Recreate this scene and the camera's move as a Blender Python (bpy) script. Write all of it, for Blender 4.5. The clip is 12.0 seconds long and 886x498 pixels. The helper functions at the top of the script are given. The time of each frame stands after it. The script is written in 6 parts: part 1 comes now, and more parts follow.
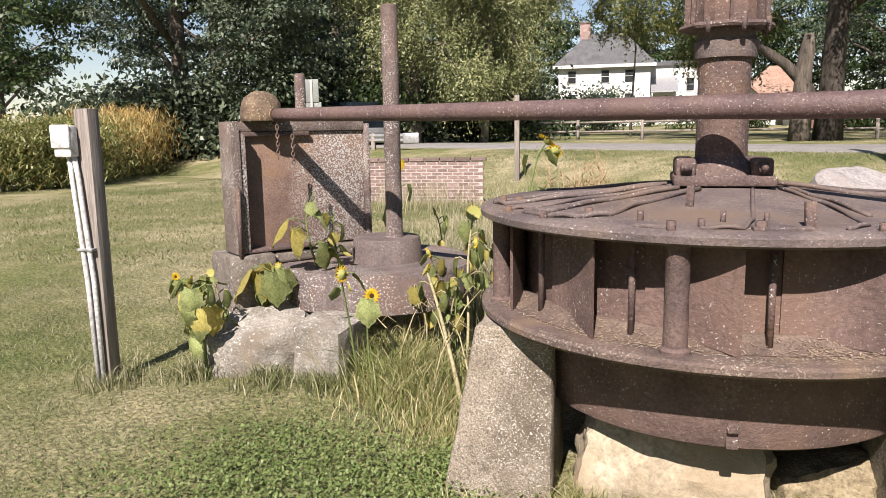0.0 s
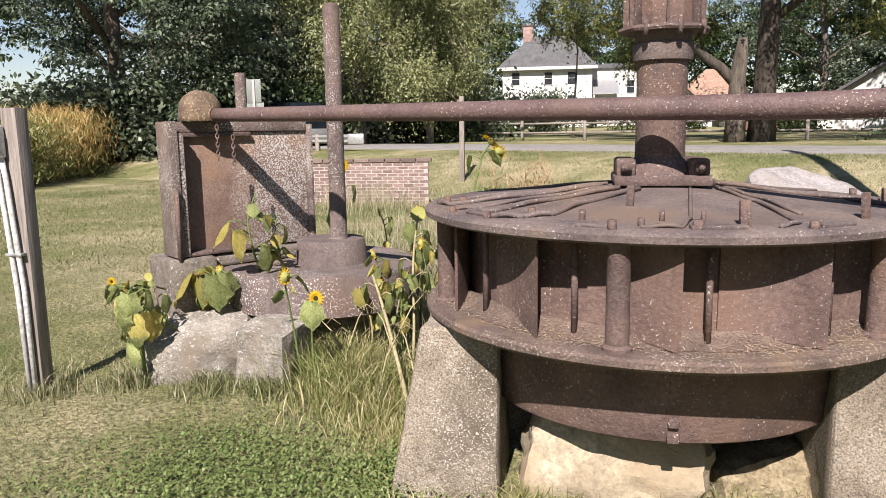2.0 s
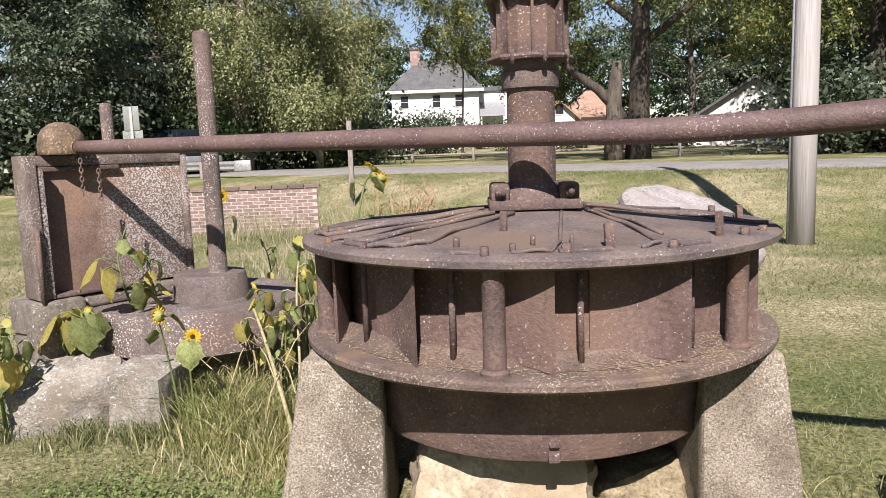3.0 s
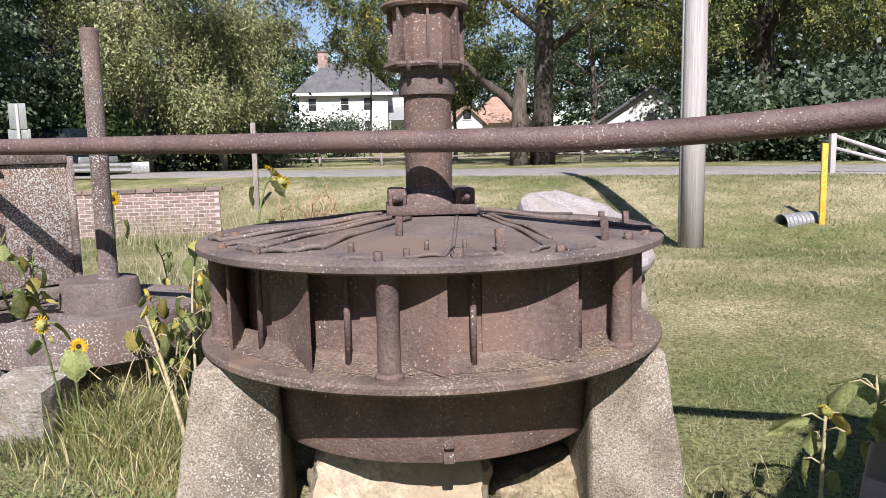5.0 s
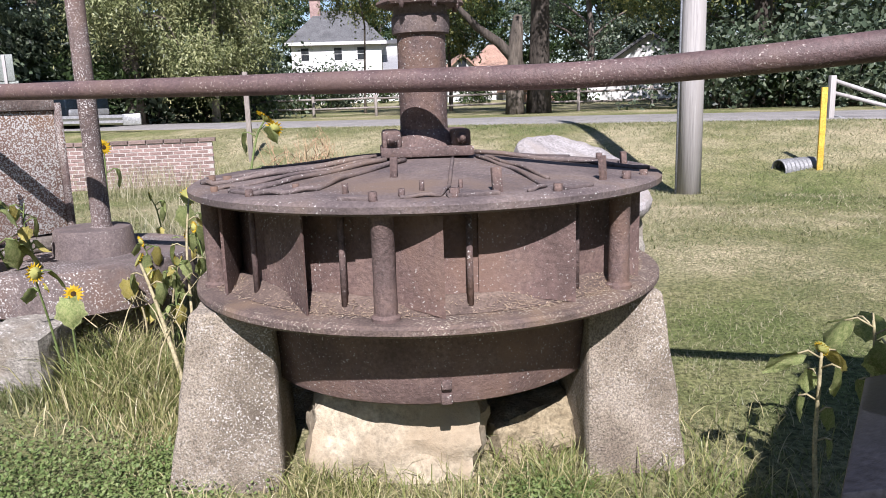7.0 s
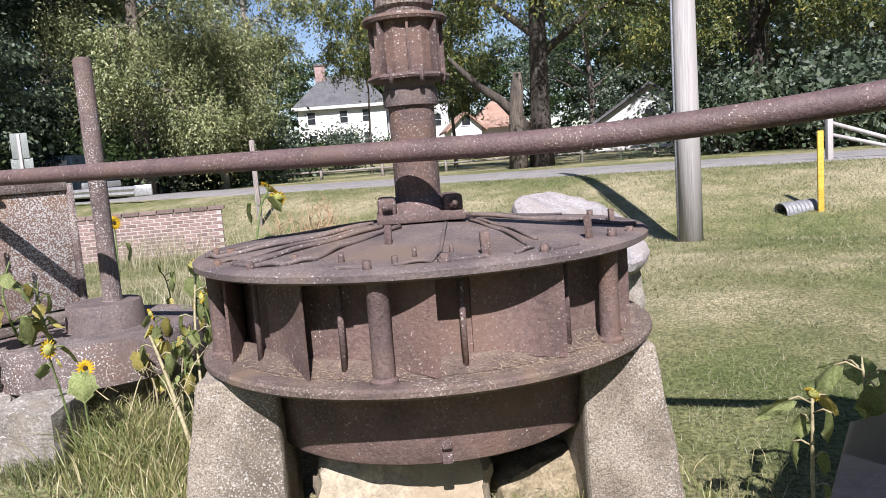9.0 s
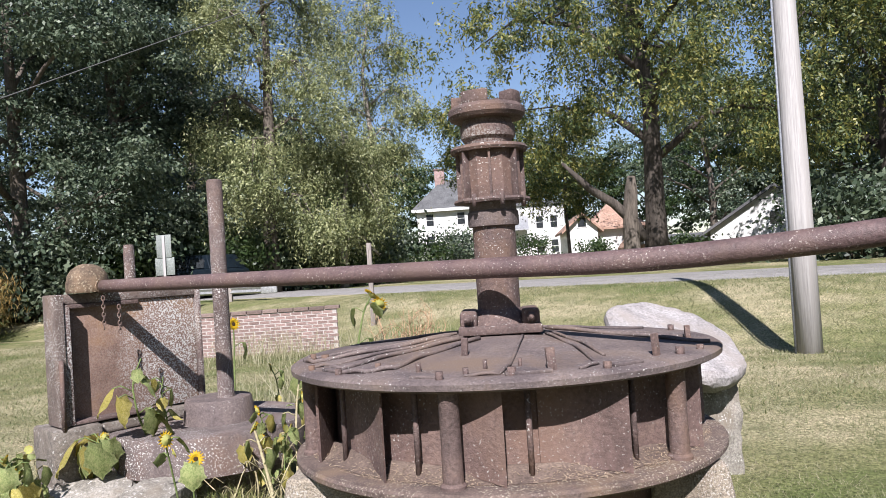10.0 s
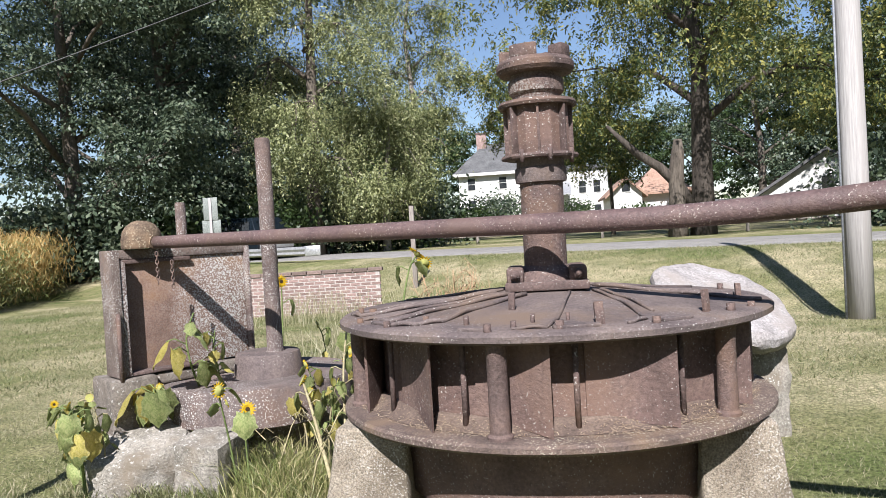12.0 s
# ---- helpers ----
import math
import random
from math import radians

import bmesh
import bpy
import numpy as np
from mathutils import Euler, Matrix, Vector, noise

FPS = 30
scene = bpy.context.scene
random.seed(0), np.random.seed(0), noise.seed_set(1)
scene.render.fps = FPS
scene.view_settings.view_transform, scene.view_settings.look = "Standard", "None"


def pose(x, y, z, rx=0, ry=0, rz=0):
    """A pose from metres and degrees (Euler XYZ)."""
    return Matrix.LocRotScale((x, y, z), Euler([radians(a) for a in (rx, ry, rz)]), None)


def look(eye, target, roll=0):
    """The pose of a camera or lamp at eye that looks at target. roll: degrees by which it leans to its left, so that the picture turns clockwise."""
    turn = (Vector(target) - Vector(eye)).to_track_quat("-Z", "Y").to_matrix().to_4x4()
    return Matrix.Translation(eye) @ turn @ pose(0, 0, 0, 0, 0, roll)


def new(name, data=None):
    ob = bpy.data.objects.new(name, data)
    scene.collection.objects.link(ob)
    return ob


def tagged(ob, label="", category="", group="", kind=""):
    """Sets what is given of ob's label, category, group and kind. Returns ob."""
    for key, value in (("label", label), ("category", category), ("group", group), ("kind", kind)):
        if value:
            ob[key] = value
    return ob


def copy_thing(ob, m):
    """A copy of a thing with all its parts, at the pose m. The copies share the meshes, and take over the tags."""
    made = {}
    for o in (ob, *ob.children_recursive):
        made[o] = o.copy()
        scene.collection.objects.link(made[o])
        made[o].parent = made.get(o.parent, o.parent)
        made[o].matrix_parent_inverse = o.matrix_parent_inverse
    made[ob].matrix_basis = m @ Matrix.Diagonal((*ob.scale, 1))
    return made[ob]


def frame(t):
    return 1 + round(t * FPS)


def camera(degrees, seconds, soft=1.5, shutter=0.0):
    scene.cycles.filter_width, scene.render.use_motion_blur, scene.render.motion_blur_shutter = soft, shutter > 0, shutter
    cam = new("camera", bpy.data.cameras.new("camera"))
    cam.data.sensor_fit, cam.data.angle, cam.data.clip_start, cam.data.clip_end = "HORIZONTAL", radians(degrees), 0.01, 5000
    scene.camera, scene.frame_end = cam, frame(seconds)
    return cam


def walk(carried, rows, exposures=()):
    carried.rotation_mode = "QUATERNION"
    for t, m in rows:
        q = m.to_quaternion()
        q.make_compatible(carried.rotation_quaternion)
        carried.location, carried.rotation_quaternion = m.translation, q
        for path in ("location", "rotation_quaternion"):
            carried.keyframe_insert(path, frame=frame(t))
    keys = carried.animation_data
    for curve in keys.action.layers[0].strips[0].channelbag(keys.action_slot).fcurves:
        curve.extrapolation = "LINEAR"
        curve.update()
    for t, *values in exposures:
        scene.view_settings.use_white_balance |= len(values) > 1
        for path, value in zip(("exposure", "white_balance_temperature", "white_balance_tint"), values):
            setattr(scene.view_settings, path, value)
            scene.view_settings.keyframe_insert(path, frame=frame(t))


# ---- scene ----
cam = camera(61.4, 12.0, 0.6)
PATH = [
    (0, (0.807, 0.177, 1.425), (0.309, 2.088, 1.105), -0.9),
    (0.5, (0.791, 0.193, 1.427), (0.287, 2.1, 1.097), -1.3),
    (1, (0.78, 0.195, 1.416), (0.316, 2.113, 1.089), 0.8),
    (1.5, (0.788, 0.195, 1.411), (0.353, 2.113, 1.044), 0.0),
    (2, (0.813, 0.191, 1.422), (0.455, 2.132, 1.103), -0.8),
    (2.5, (0.845, 0.197, 1.423), (0.597, 2.159, 1.13), -1.5),
    (3, (0.883, 0.219, 1.446), (0.801, 2.199, 1.179), -2.0),
    (3.5, (0.919, 0.244, 1.465), (0.975, 2.231, 1.247), -2.3),
    (3.7, (0.927, 0.207, 1.466), (1.004, 2.199, 1.298), -2.3),
    (5.3, (0.936, 0.191, 1.444), (1.114, 2.165, 1.171), -0.8),
    (5.5, (0.935, 0.2, 1.438), (1.12, 2.175, 1.175), -0.5),
    (6, (0.924, 0.186, 1.425), (1.106, 2.153, 1.108), -0.3),
    (6.5, (0.932, 0.166, 1.407), (1.103, 2.121, 1.023), -1.0),
    (7, (0.939, 0.216, 1.409), (1.103, 2.171, 1.017), -1.8),
    (7.2, (0.948, 0.197, 1.408), (1.105, 2.15, 1.002), -2.6),
    (8.8, (0.979, 0.15, 1.449), (1.15, 2.116, 1.128), -4.4),
    (9, (0.998, 0.106, 1.454), (1.142, 2.086, 1.209), -4.3),
    (9.5, (1.131, -0.087, 1.464), (1.171, 1.906, 1.3), -3.2),
    (9.7, (1.174, -0.124, 1.466), (1.05, 1.87, 1.395), -3.0),
    (10, (1.167, -0.136, 1.519), (1.021, 1.859, 1.561), -3.7),
    (10.5, (1.129, -0.153, 1.536), (0.892, 1.831, 1.623), -1.8),
    (11, (1.118, -0.122, 1.506), (0.822, 1.856, 1.558), -0.7),
    (11.5, (1.129, -0.124, 1.506), (0.858, 1.857, 1.544), -1.3),
    (12, (1.137, -0.147, 1.477), (0.876, 1.836, 1.432), -3.4),
]
walk(cam, [(t, look(e, g, r)) for t, e, g, r in PATH], exposures=[(0, 1.01, 6750, 19), (3.7, 0.98, 6450, 19), (7, 1.0, 6000, 21), (9.5, 1.0, 6050, 19), (12, 1.06, 6100, 15)])

# ---- world, sun ----
SUN_EL, SUN_AZ = 44.0, 2.0   # elevation; the way the light goes, degrees to the right of +y
world = bpy.data.worlds.new("world")
scene.world = world
world.use_nodes = True
wn, wl = world.node_tree.nodes, world.node_tree.links
sky = wn.new("ShaderNodeTexSky")
sky.sky_type = "NISHITA"
sky.sun_disc = False
sky.sun_elevation = radians(SUN_EL)
sky.sun_rotation = radians(180 + SUN_AZ)
sky.ozone_density = 1.2
sky.dust_density = 0.15
wl.new(sky.outputs[0], wn["Background"].inputs[0])
wn["Background"].inputs[1].default_value = 0.056
sun = new("sun", bpy.data.lights.new("sun", "SUN"))
sun.data.energy, sun.data.angle, sun.data.color = 5.0, radians(0.53), (1.0, 0.95, 0.87)
sun.matrix_world = look((0, 0, 30), (30 * math.sin(radians(SUN_AZ)), 30 * math.cos(radians(SUN_AZ)), 30 - 30 * math.tan(radians(SUN_EL))))


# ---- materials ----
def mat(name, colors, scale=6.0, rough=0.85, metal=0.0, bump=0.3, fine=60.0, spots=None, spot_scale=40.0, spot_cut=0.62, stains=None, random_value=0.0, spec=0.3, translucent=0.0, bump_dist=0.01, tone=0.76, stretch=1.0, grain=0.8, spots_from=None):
    """A weathered surface: two noise scales between the given colours, light spots (lichen), stains and bump."""
    m = bpy.data.materials.new(name)
    m.use_nodes = True
    n, l = m.node_tree.nodes, m.node_tree.links
    b = n["Principled BSDF"]
    b.inputs["Roughness"].default_value = rough
    b.inputs["Metallic"].default_value = metal
    b.inputs["Specular IOR Level"].default_value = spec
    tc = n.new("ShaderNodeTexCoord")

    def noise_tex(s, detail=6.0, rgh=0.6):
        t = n.new("ShaderNodeTexNoise")
        t.inputs["Scale"].default_value, t.inputs["Detail"].default_value, t.inputs["Roughness"].default_value = s, detail, rgh
        if stretch != 1.0:
            mp = n.new("ShaderNodeMapping")
            mp.inputs["Scale"].default_value = (1, 1, stretch)
            l.new(tc.outputs["Object"], mp.inputs["Vector"])
            l.new(mp.outputs[0], t.inputs["Vector"])
        else:
            l.new(tc.outputs["Object"], t.inputs["Vector"])
        return t.outputs["Fac"]

    def ramp(fac, stops):
        r = n.new("ShaderNodeValToRGB")
        e = r.color_ramp.elements
        while len(e) < len(stops):
            e.new(0.5)
        for el, (p, c) in zip(e, stops):
            el.position, el.color = p, (*c, 1) if len(c) == 3 else c
        l.new(fac, r.inputs[0])
        return r.outputs[0]

    def mix(fac, a, c, mode="MIX"):
        x = n.new("ShaderNodeMix")
        x.data_type, x.blend_type = "RGBA", mode
        if isinstance(fac, float):
            x.inputs[0].default_value = fac
        else:
            l.new(fac, x.inputs[0])
        for sock, v in ((x.inputs[6], a), (x.inputs[7], c)):
            if isinstance(v, tuple):
                sock.default_value = (*v, 1)
            else:
                l.new(v, sock)
        return x.outputs[2]

    k = len(colors)
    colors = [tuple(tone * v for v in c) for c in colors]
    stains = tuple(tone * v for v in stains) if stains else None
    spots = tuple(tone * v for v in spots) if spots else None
    col = ramp(noise_tex(scale), [(0.35 + 0.3 * i / max(1, k - 1), c) for i, c in enumerate(colors)])
    fine_n = noise_tex(fine, 4.0, 0.7)
    col = mix(1.0, col, ramp(fine_n, [(0.3, (1 - 0.62 * grain,) * 3), (0.7, (1 + 0.45 * grain,) * 3)]), "MULTIPLY")
    if stains:
        col = mix(ramp(noise_tex(scale * 0.45, 8.0, 0.65), [(0.5, (0, 0, 0)), (0.66, (1, 1, 1))]), col, stains)
    if spots:
        big = ramp(noise_tex(scale * 0.6, 3.0), [(0.42, (0.0, 0, 0)), (0.58, (1, 1, 1))])
        small = ramp(noise_tex(spot_scale, 3.0, 0.55), [(spot_cut, (0, 0, 0)), (spot_cut + 0.04, (1, 1, 1))])
        if spots_from:   # lichen that thickens along the object's x axis
            sep = n.new("ShaderNodeSeparateXYZ")
            l.new(tc.outputs["Object"], sep.inputs[0])
            wob = n.new("ShaderNodeMath")
            wob.operation = "MULTIPLY_ADD"
            l.new(noise_tex(9.0, 4.0), wob.inputs[0])
            wob.inputs[1].default_value = 0.5
            l.new(sep.outputs[0], wob.inputs[2])
            big = ramp(wob.outputs[0], [(spots_from[0], (0, 0, 0)), (spots_from[1], (1, 1, 1))])
        col = mix(mix(1.0, small, mix(0.93, (1.0, 1.0, 1.0), big), "MULTIPLY"), col, spots)
    if random_value:
        oi = n.new("ShaderNodeObjectInfo")
        r = ramp(oi.outputs["Random"], [(0.0, (1 - random_value,) * 3), (1.0, (1 + random_value,) * 3)])
        col = mix(1.0, col, r, "MULTIPLY")
    l.new(col, b.inputs["Base Color"])
    if bump:
        bp = n.new("ShaderNodeBump")
        bp.inputs["Strength"].default_value, bp.inputs["Distance"].default_value = bump, bump_dist
        l.new(fine_n, bp.inputs["Height"])
        l.new(bp.outputs[0], b.inputs["Normal"])
    if translucent:
        tr = n.new("ShaderNodeBsdfTranslucent")
        l.new(col, tr.inputs[0])
        ms = n.new("ShaderNodeMixShader")
        ms.inputs[0].default_value = translucent
        l.new(b.outputs[0], ms.inputs[1])
        l.new(tr.outputs[0], ms.inputs[2])
        l.new(ms.outputs[0], n["Material Output"].inputs[0])
    return m


def leaf_mat(name, a, b2, c, trans=0.35, rough=0.48, patch=0.55):
    """Leaves: the tone changes from leaf to leaf and from bough to bough."""
    m = bpy.data.materials.new(name)
    m.use_nodes = True
    n, l = m.node_tree.nodes, m.node_tree.links
    b = n["Principled BSDF"]
    b.inputs["Roughness"].default_value = rough
    b.inputs["Specular IOR Level"].default_value = 0.5
    g = n.new("ShaderNodeNewGeometry")
    tc = n.new("ShaderNodeTexCoord")
    t = n.new("ShaderNodeTexNoise")
    t.inputs["Scale"].default_value, t.inputs["Detail"].default_value = patch, 2.0
    l.new(tc.outputs["Object"], t.inputs["Vector"])
    k = n.new("ShaderNodeMath")
    k.operation = "MULTIPLY_ADD"
    l.new(t.outputs["Fac"], k.inputs[0])
    k.inputs[1].default_value, k.inputs[2].default_value = 1.3, -0.65
    add = n.new("ShaderNodeMath")
    add.use_clamp = True
    l.new(k.outputs[0], add.inputs[0])
    l.new(g.outputs["Random Per Island"], add.inputs[1])
    r = n.new("ShaderNodeValToRGB")
    e = r.color_ramp.elements
    e.new(0.5)
    for el, (p, col) in zip(e, ((0.0, a), (0.55, b2), (1.0, c))):
        el.position, el.color = p, (*(0.8 * v for v in col), 1)
    l.new(add.outputs[0], r.inputs[0])
    l.new(r.outputs[0], b.inputs["Base Color"])
    tr = n.new("ShaderNodeBsdfTranslucent")
    l.new(r.outputs[0], tr.inputs[0])
    ms = n.new("ShaderNodeMixShader")
    ms.inputs[0].default_value = trans
    l.new(b.outputs[0], ms.inputs[1])
    l.new(tr.outputs[0], ms.inputs[2])
    l.new(ms.outputs[0], n["Material Output"].inputs[0])
    return m


LICHEN = (0.62, 0.60, 0.56)
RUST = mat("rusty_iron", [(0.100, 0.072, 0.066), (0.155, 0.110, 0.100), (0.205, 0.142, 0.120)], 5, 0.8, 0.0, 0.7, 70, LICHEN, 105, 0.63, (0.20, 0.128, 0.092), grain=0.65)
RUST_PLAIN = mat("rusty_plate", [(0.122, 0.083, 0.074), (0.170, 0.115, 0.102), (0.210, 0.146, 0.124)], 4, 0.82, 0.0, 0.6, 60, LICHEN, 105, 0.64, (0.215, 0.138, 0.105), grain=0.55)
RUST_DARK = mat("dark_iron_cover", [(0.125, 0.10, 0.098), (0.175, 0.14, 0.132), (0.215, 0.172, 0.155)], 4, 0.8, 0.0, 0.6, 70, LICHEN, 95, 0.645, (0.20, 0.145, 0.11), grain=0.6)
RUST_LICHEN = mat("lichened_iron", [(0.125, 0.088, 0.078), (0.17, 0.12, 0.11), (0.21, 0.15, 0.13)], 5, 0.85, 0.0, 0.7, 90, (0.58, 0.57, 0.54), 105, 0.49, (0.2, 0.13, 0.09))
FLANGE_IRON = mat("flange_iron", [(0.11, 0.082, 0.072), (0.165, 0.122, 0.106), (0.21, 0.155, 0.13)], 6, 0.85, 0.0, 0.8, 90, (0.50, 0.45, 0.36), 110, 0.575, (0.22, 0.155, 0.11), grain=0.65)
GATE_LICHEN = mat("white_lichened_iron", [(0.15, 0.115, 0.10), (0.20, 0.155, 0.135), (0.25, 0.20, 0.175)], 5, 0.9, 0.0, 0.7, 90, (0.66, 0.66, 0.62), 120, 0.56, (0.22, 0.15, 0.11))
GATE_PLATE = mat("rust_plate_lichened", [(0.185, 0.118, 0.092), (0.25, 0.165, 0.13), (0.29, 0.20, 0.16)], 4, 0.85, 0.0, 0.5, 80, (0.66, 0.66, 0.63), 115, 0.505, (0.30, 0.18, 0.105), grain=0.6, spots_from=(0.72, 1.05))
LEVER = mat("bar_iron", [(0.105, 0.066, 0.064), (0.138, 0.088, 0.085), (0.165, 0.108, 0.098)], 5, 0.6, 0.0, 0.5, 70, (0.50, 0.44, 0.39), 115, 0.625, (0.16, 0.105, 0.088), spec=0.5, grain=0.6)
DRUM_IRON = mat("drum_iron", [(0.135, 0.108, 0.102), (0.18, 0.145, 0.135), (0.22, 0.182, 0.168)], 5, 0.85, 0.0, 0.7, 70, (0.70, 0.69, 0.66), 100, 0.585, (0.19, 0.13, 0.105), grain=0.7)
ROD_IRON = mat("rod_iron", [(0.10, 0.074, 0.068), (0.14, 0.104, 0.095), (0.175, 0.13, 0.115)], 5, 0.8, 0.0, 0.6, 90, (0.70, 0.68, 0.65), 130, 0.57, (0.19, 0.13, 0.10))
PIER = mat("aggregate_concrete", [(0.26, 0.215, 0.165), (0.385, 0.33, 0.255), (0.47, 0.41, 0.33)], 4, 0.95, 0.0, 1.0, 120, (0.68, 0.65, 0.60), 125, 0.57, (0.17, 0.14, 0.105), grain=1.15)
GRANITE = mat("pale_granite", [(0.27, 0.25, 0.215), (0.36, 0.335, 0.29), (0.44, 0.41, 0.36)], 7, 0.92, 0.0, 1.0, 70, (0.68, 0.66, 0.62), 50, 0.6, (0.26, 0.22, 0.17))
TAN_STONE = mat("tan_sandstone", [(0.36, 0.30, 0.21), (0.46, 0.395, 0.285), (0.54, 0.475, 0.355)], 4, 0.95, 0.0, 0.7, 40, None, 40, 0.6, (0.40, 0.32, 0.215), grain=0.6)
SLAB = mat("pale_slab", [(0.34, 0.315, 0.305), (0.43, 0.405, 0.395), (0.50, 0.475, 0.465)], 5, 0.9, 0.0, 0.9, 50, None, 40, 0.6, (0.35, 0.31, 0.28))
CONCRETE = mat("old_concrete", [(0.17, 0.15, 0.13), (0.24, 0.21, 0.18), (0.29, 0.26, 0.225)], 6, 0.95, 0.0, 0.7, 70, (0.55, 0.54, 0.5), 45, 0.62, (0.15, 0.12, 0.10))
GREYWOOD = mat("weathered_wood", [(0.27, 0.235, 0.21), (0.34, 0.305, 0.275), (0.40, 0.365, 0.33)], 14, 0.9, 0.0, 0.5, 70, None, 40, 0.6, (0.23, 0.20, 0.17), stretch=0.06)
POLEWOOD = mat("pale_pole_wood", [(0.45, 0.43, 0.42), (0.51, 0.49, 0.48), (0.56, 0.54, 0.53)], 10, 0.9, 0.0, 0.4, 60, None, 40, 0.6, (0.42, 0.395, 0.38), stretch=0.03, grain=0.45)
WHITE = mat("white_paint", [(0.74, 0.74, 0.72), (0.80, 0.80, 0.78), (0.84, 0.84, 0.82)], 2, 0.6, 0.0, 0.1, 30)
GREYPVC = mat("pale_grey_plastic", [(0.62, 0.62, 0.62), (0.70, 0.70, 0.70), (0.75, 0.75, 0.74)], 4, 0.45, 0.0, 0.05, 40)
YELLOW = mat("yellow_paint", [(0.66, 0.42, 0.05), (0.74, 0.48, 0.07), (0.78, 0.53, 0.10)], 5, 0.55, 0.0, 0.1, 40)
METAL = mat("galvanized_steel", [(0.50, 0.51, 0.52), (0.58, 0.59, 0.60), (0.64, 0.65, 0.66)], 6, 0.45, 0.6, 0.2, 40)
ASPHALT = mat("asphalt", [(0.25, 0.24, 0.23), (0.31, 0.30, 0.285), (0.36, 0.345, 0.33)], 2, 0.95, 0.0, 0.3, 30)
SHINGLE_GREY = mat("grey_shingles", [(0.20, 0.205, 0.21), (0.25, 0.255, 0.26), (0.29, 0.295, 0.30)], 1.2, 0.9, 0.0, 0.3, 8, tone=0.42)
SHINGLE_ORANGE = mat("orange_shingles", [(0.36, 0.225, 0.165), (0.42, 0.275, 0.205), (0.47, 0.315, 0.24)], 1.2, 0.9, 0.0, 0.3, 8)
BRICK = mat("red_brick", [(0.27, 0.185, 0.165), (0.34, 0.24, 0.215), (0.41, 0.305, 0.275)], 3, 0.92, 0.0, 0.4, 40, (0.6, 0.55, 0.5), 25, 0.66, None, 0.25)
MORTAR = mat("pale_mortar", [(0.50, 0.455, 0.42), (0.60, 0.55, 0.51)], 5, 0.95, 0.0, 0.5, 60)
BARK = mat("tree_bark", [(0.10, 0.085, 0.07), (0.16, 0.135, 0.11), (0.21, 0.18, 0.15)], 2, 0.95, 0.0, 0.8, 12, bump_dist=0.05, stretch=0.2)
# bark with the crown's shade on trunk and limb put into its colour
SHADED_BARK = mat("shaded_bark", [(0.05, 0.042, 0.035), (0.085, 0.072, 0.06), (0.12, 0.10, 0.085)], 2, 0.95, 0.0, 0.8, 12, bump_dist=0.05, stretch=0.2)
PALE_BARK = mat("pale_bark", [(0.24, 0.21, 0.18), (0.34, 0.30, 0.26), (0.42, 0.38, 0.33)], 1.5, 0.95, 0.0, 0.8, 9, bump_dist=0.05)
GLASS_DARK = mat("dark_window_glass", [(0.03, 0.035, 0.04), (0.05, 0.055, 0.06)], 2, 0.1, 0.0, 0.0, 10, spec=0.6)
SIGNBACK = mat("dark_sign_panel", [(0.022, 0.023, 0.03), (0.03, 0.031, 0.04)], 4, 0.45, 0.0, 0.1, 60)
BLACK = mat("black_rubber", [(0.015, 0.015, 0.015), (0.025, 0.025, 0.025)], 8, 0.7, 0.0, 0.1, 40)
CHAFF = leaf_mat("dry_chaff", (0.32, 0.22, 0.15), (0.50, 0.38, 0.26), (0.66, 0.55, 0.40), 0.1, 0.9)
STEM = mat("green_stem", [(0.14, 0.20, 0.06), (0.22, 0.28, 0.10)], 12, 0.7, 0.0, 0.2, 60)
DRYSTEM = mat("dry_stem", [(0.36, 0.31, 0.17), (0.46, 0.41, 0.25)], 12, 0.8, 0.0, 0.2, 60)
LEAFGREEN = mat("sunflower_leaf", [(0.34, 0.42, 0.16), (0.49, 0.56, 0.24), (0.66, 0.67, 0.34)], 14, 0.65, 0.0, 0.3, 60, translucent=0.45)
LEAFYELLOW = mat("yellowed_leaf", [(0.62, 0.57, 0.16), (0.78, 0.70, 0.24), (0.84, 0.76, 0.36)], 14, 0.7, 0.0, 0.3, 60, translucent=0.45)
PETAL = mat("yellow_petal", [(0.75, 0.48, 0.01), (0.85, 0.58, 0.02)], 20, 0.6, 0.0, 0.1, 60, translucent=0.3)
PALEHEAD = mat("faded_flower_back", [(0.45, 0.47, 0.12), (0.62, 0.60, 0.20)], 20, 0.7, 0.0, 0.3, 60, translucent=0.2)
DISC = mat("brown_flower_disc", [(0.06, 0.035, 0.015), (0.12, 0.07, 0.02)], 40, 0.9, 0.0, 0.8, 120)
LEAF_DARK = leaf_mat("dark_maple_leaves", (0.036, 0.058, 0.036), (0.098, 0.142, 0.084), (0.24, 0.29, 0.19))
LEAF_WILLOW = leaf_mat("greygreen_leaves", (0.12, 0.15, 0.060), (0.27, 0.305, 0.128), (0.49, 0.505, 0.25))
LEAF_LOCUST = leaf_mat("yellowgreen_leaves", (0.045, 0.078, 0.028), (0.135, 0.172, 0.05), (0.37, 0.345, 0.09), patch=0.9)
LEAF_MID = leaf_mat("green_leaves", (0.03, 0.055, 0.018), (0.05, 0.088, 0.026), (0.095, 0.138, 0.044))
LEAF_STRAW = leaf_mat("straw_weeds", (0.30, 0.22, 0.08), (0.42, 0.29, 0.11), (0.40, 0.34, 0.15), 0.2)
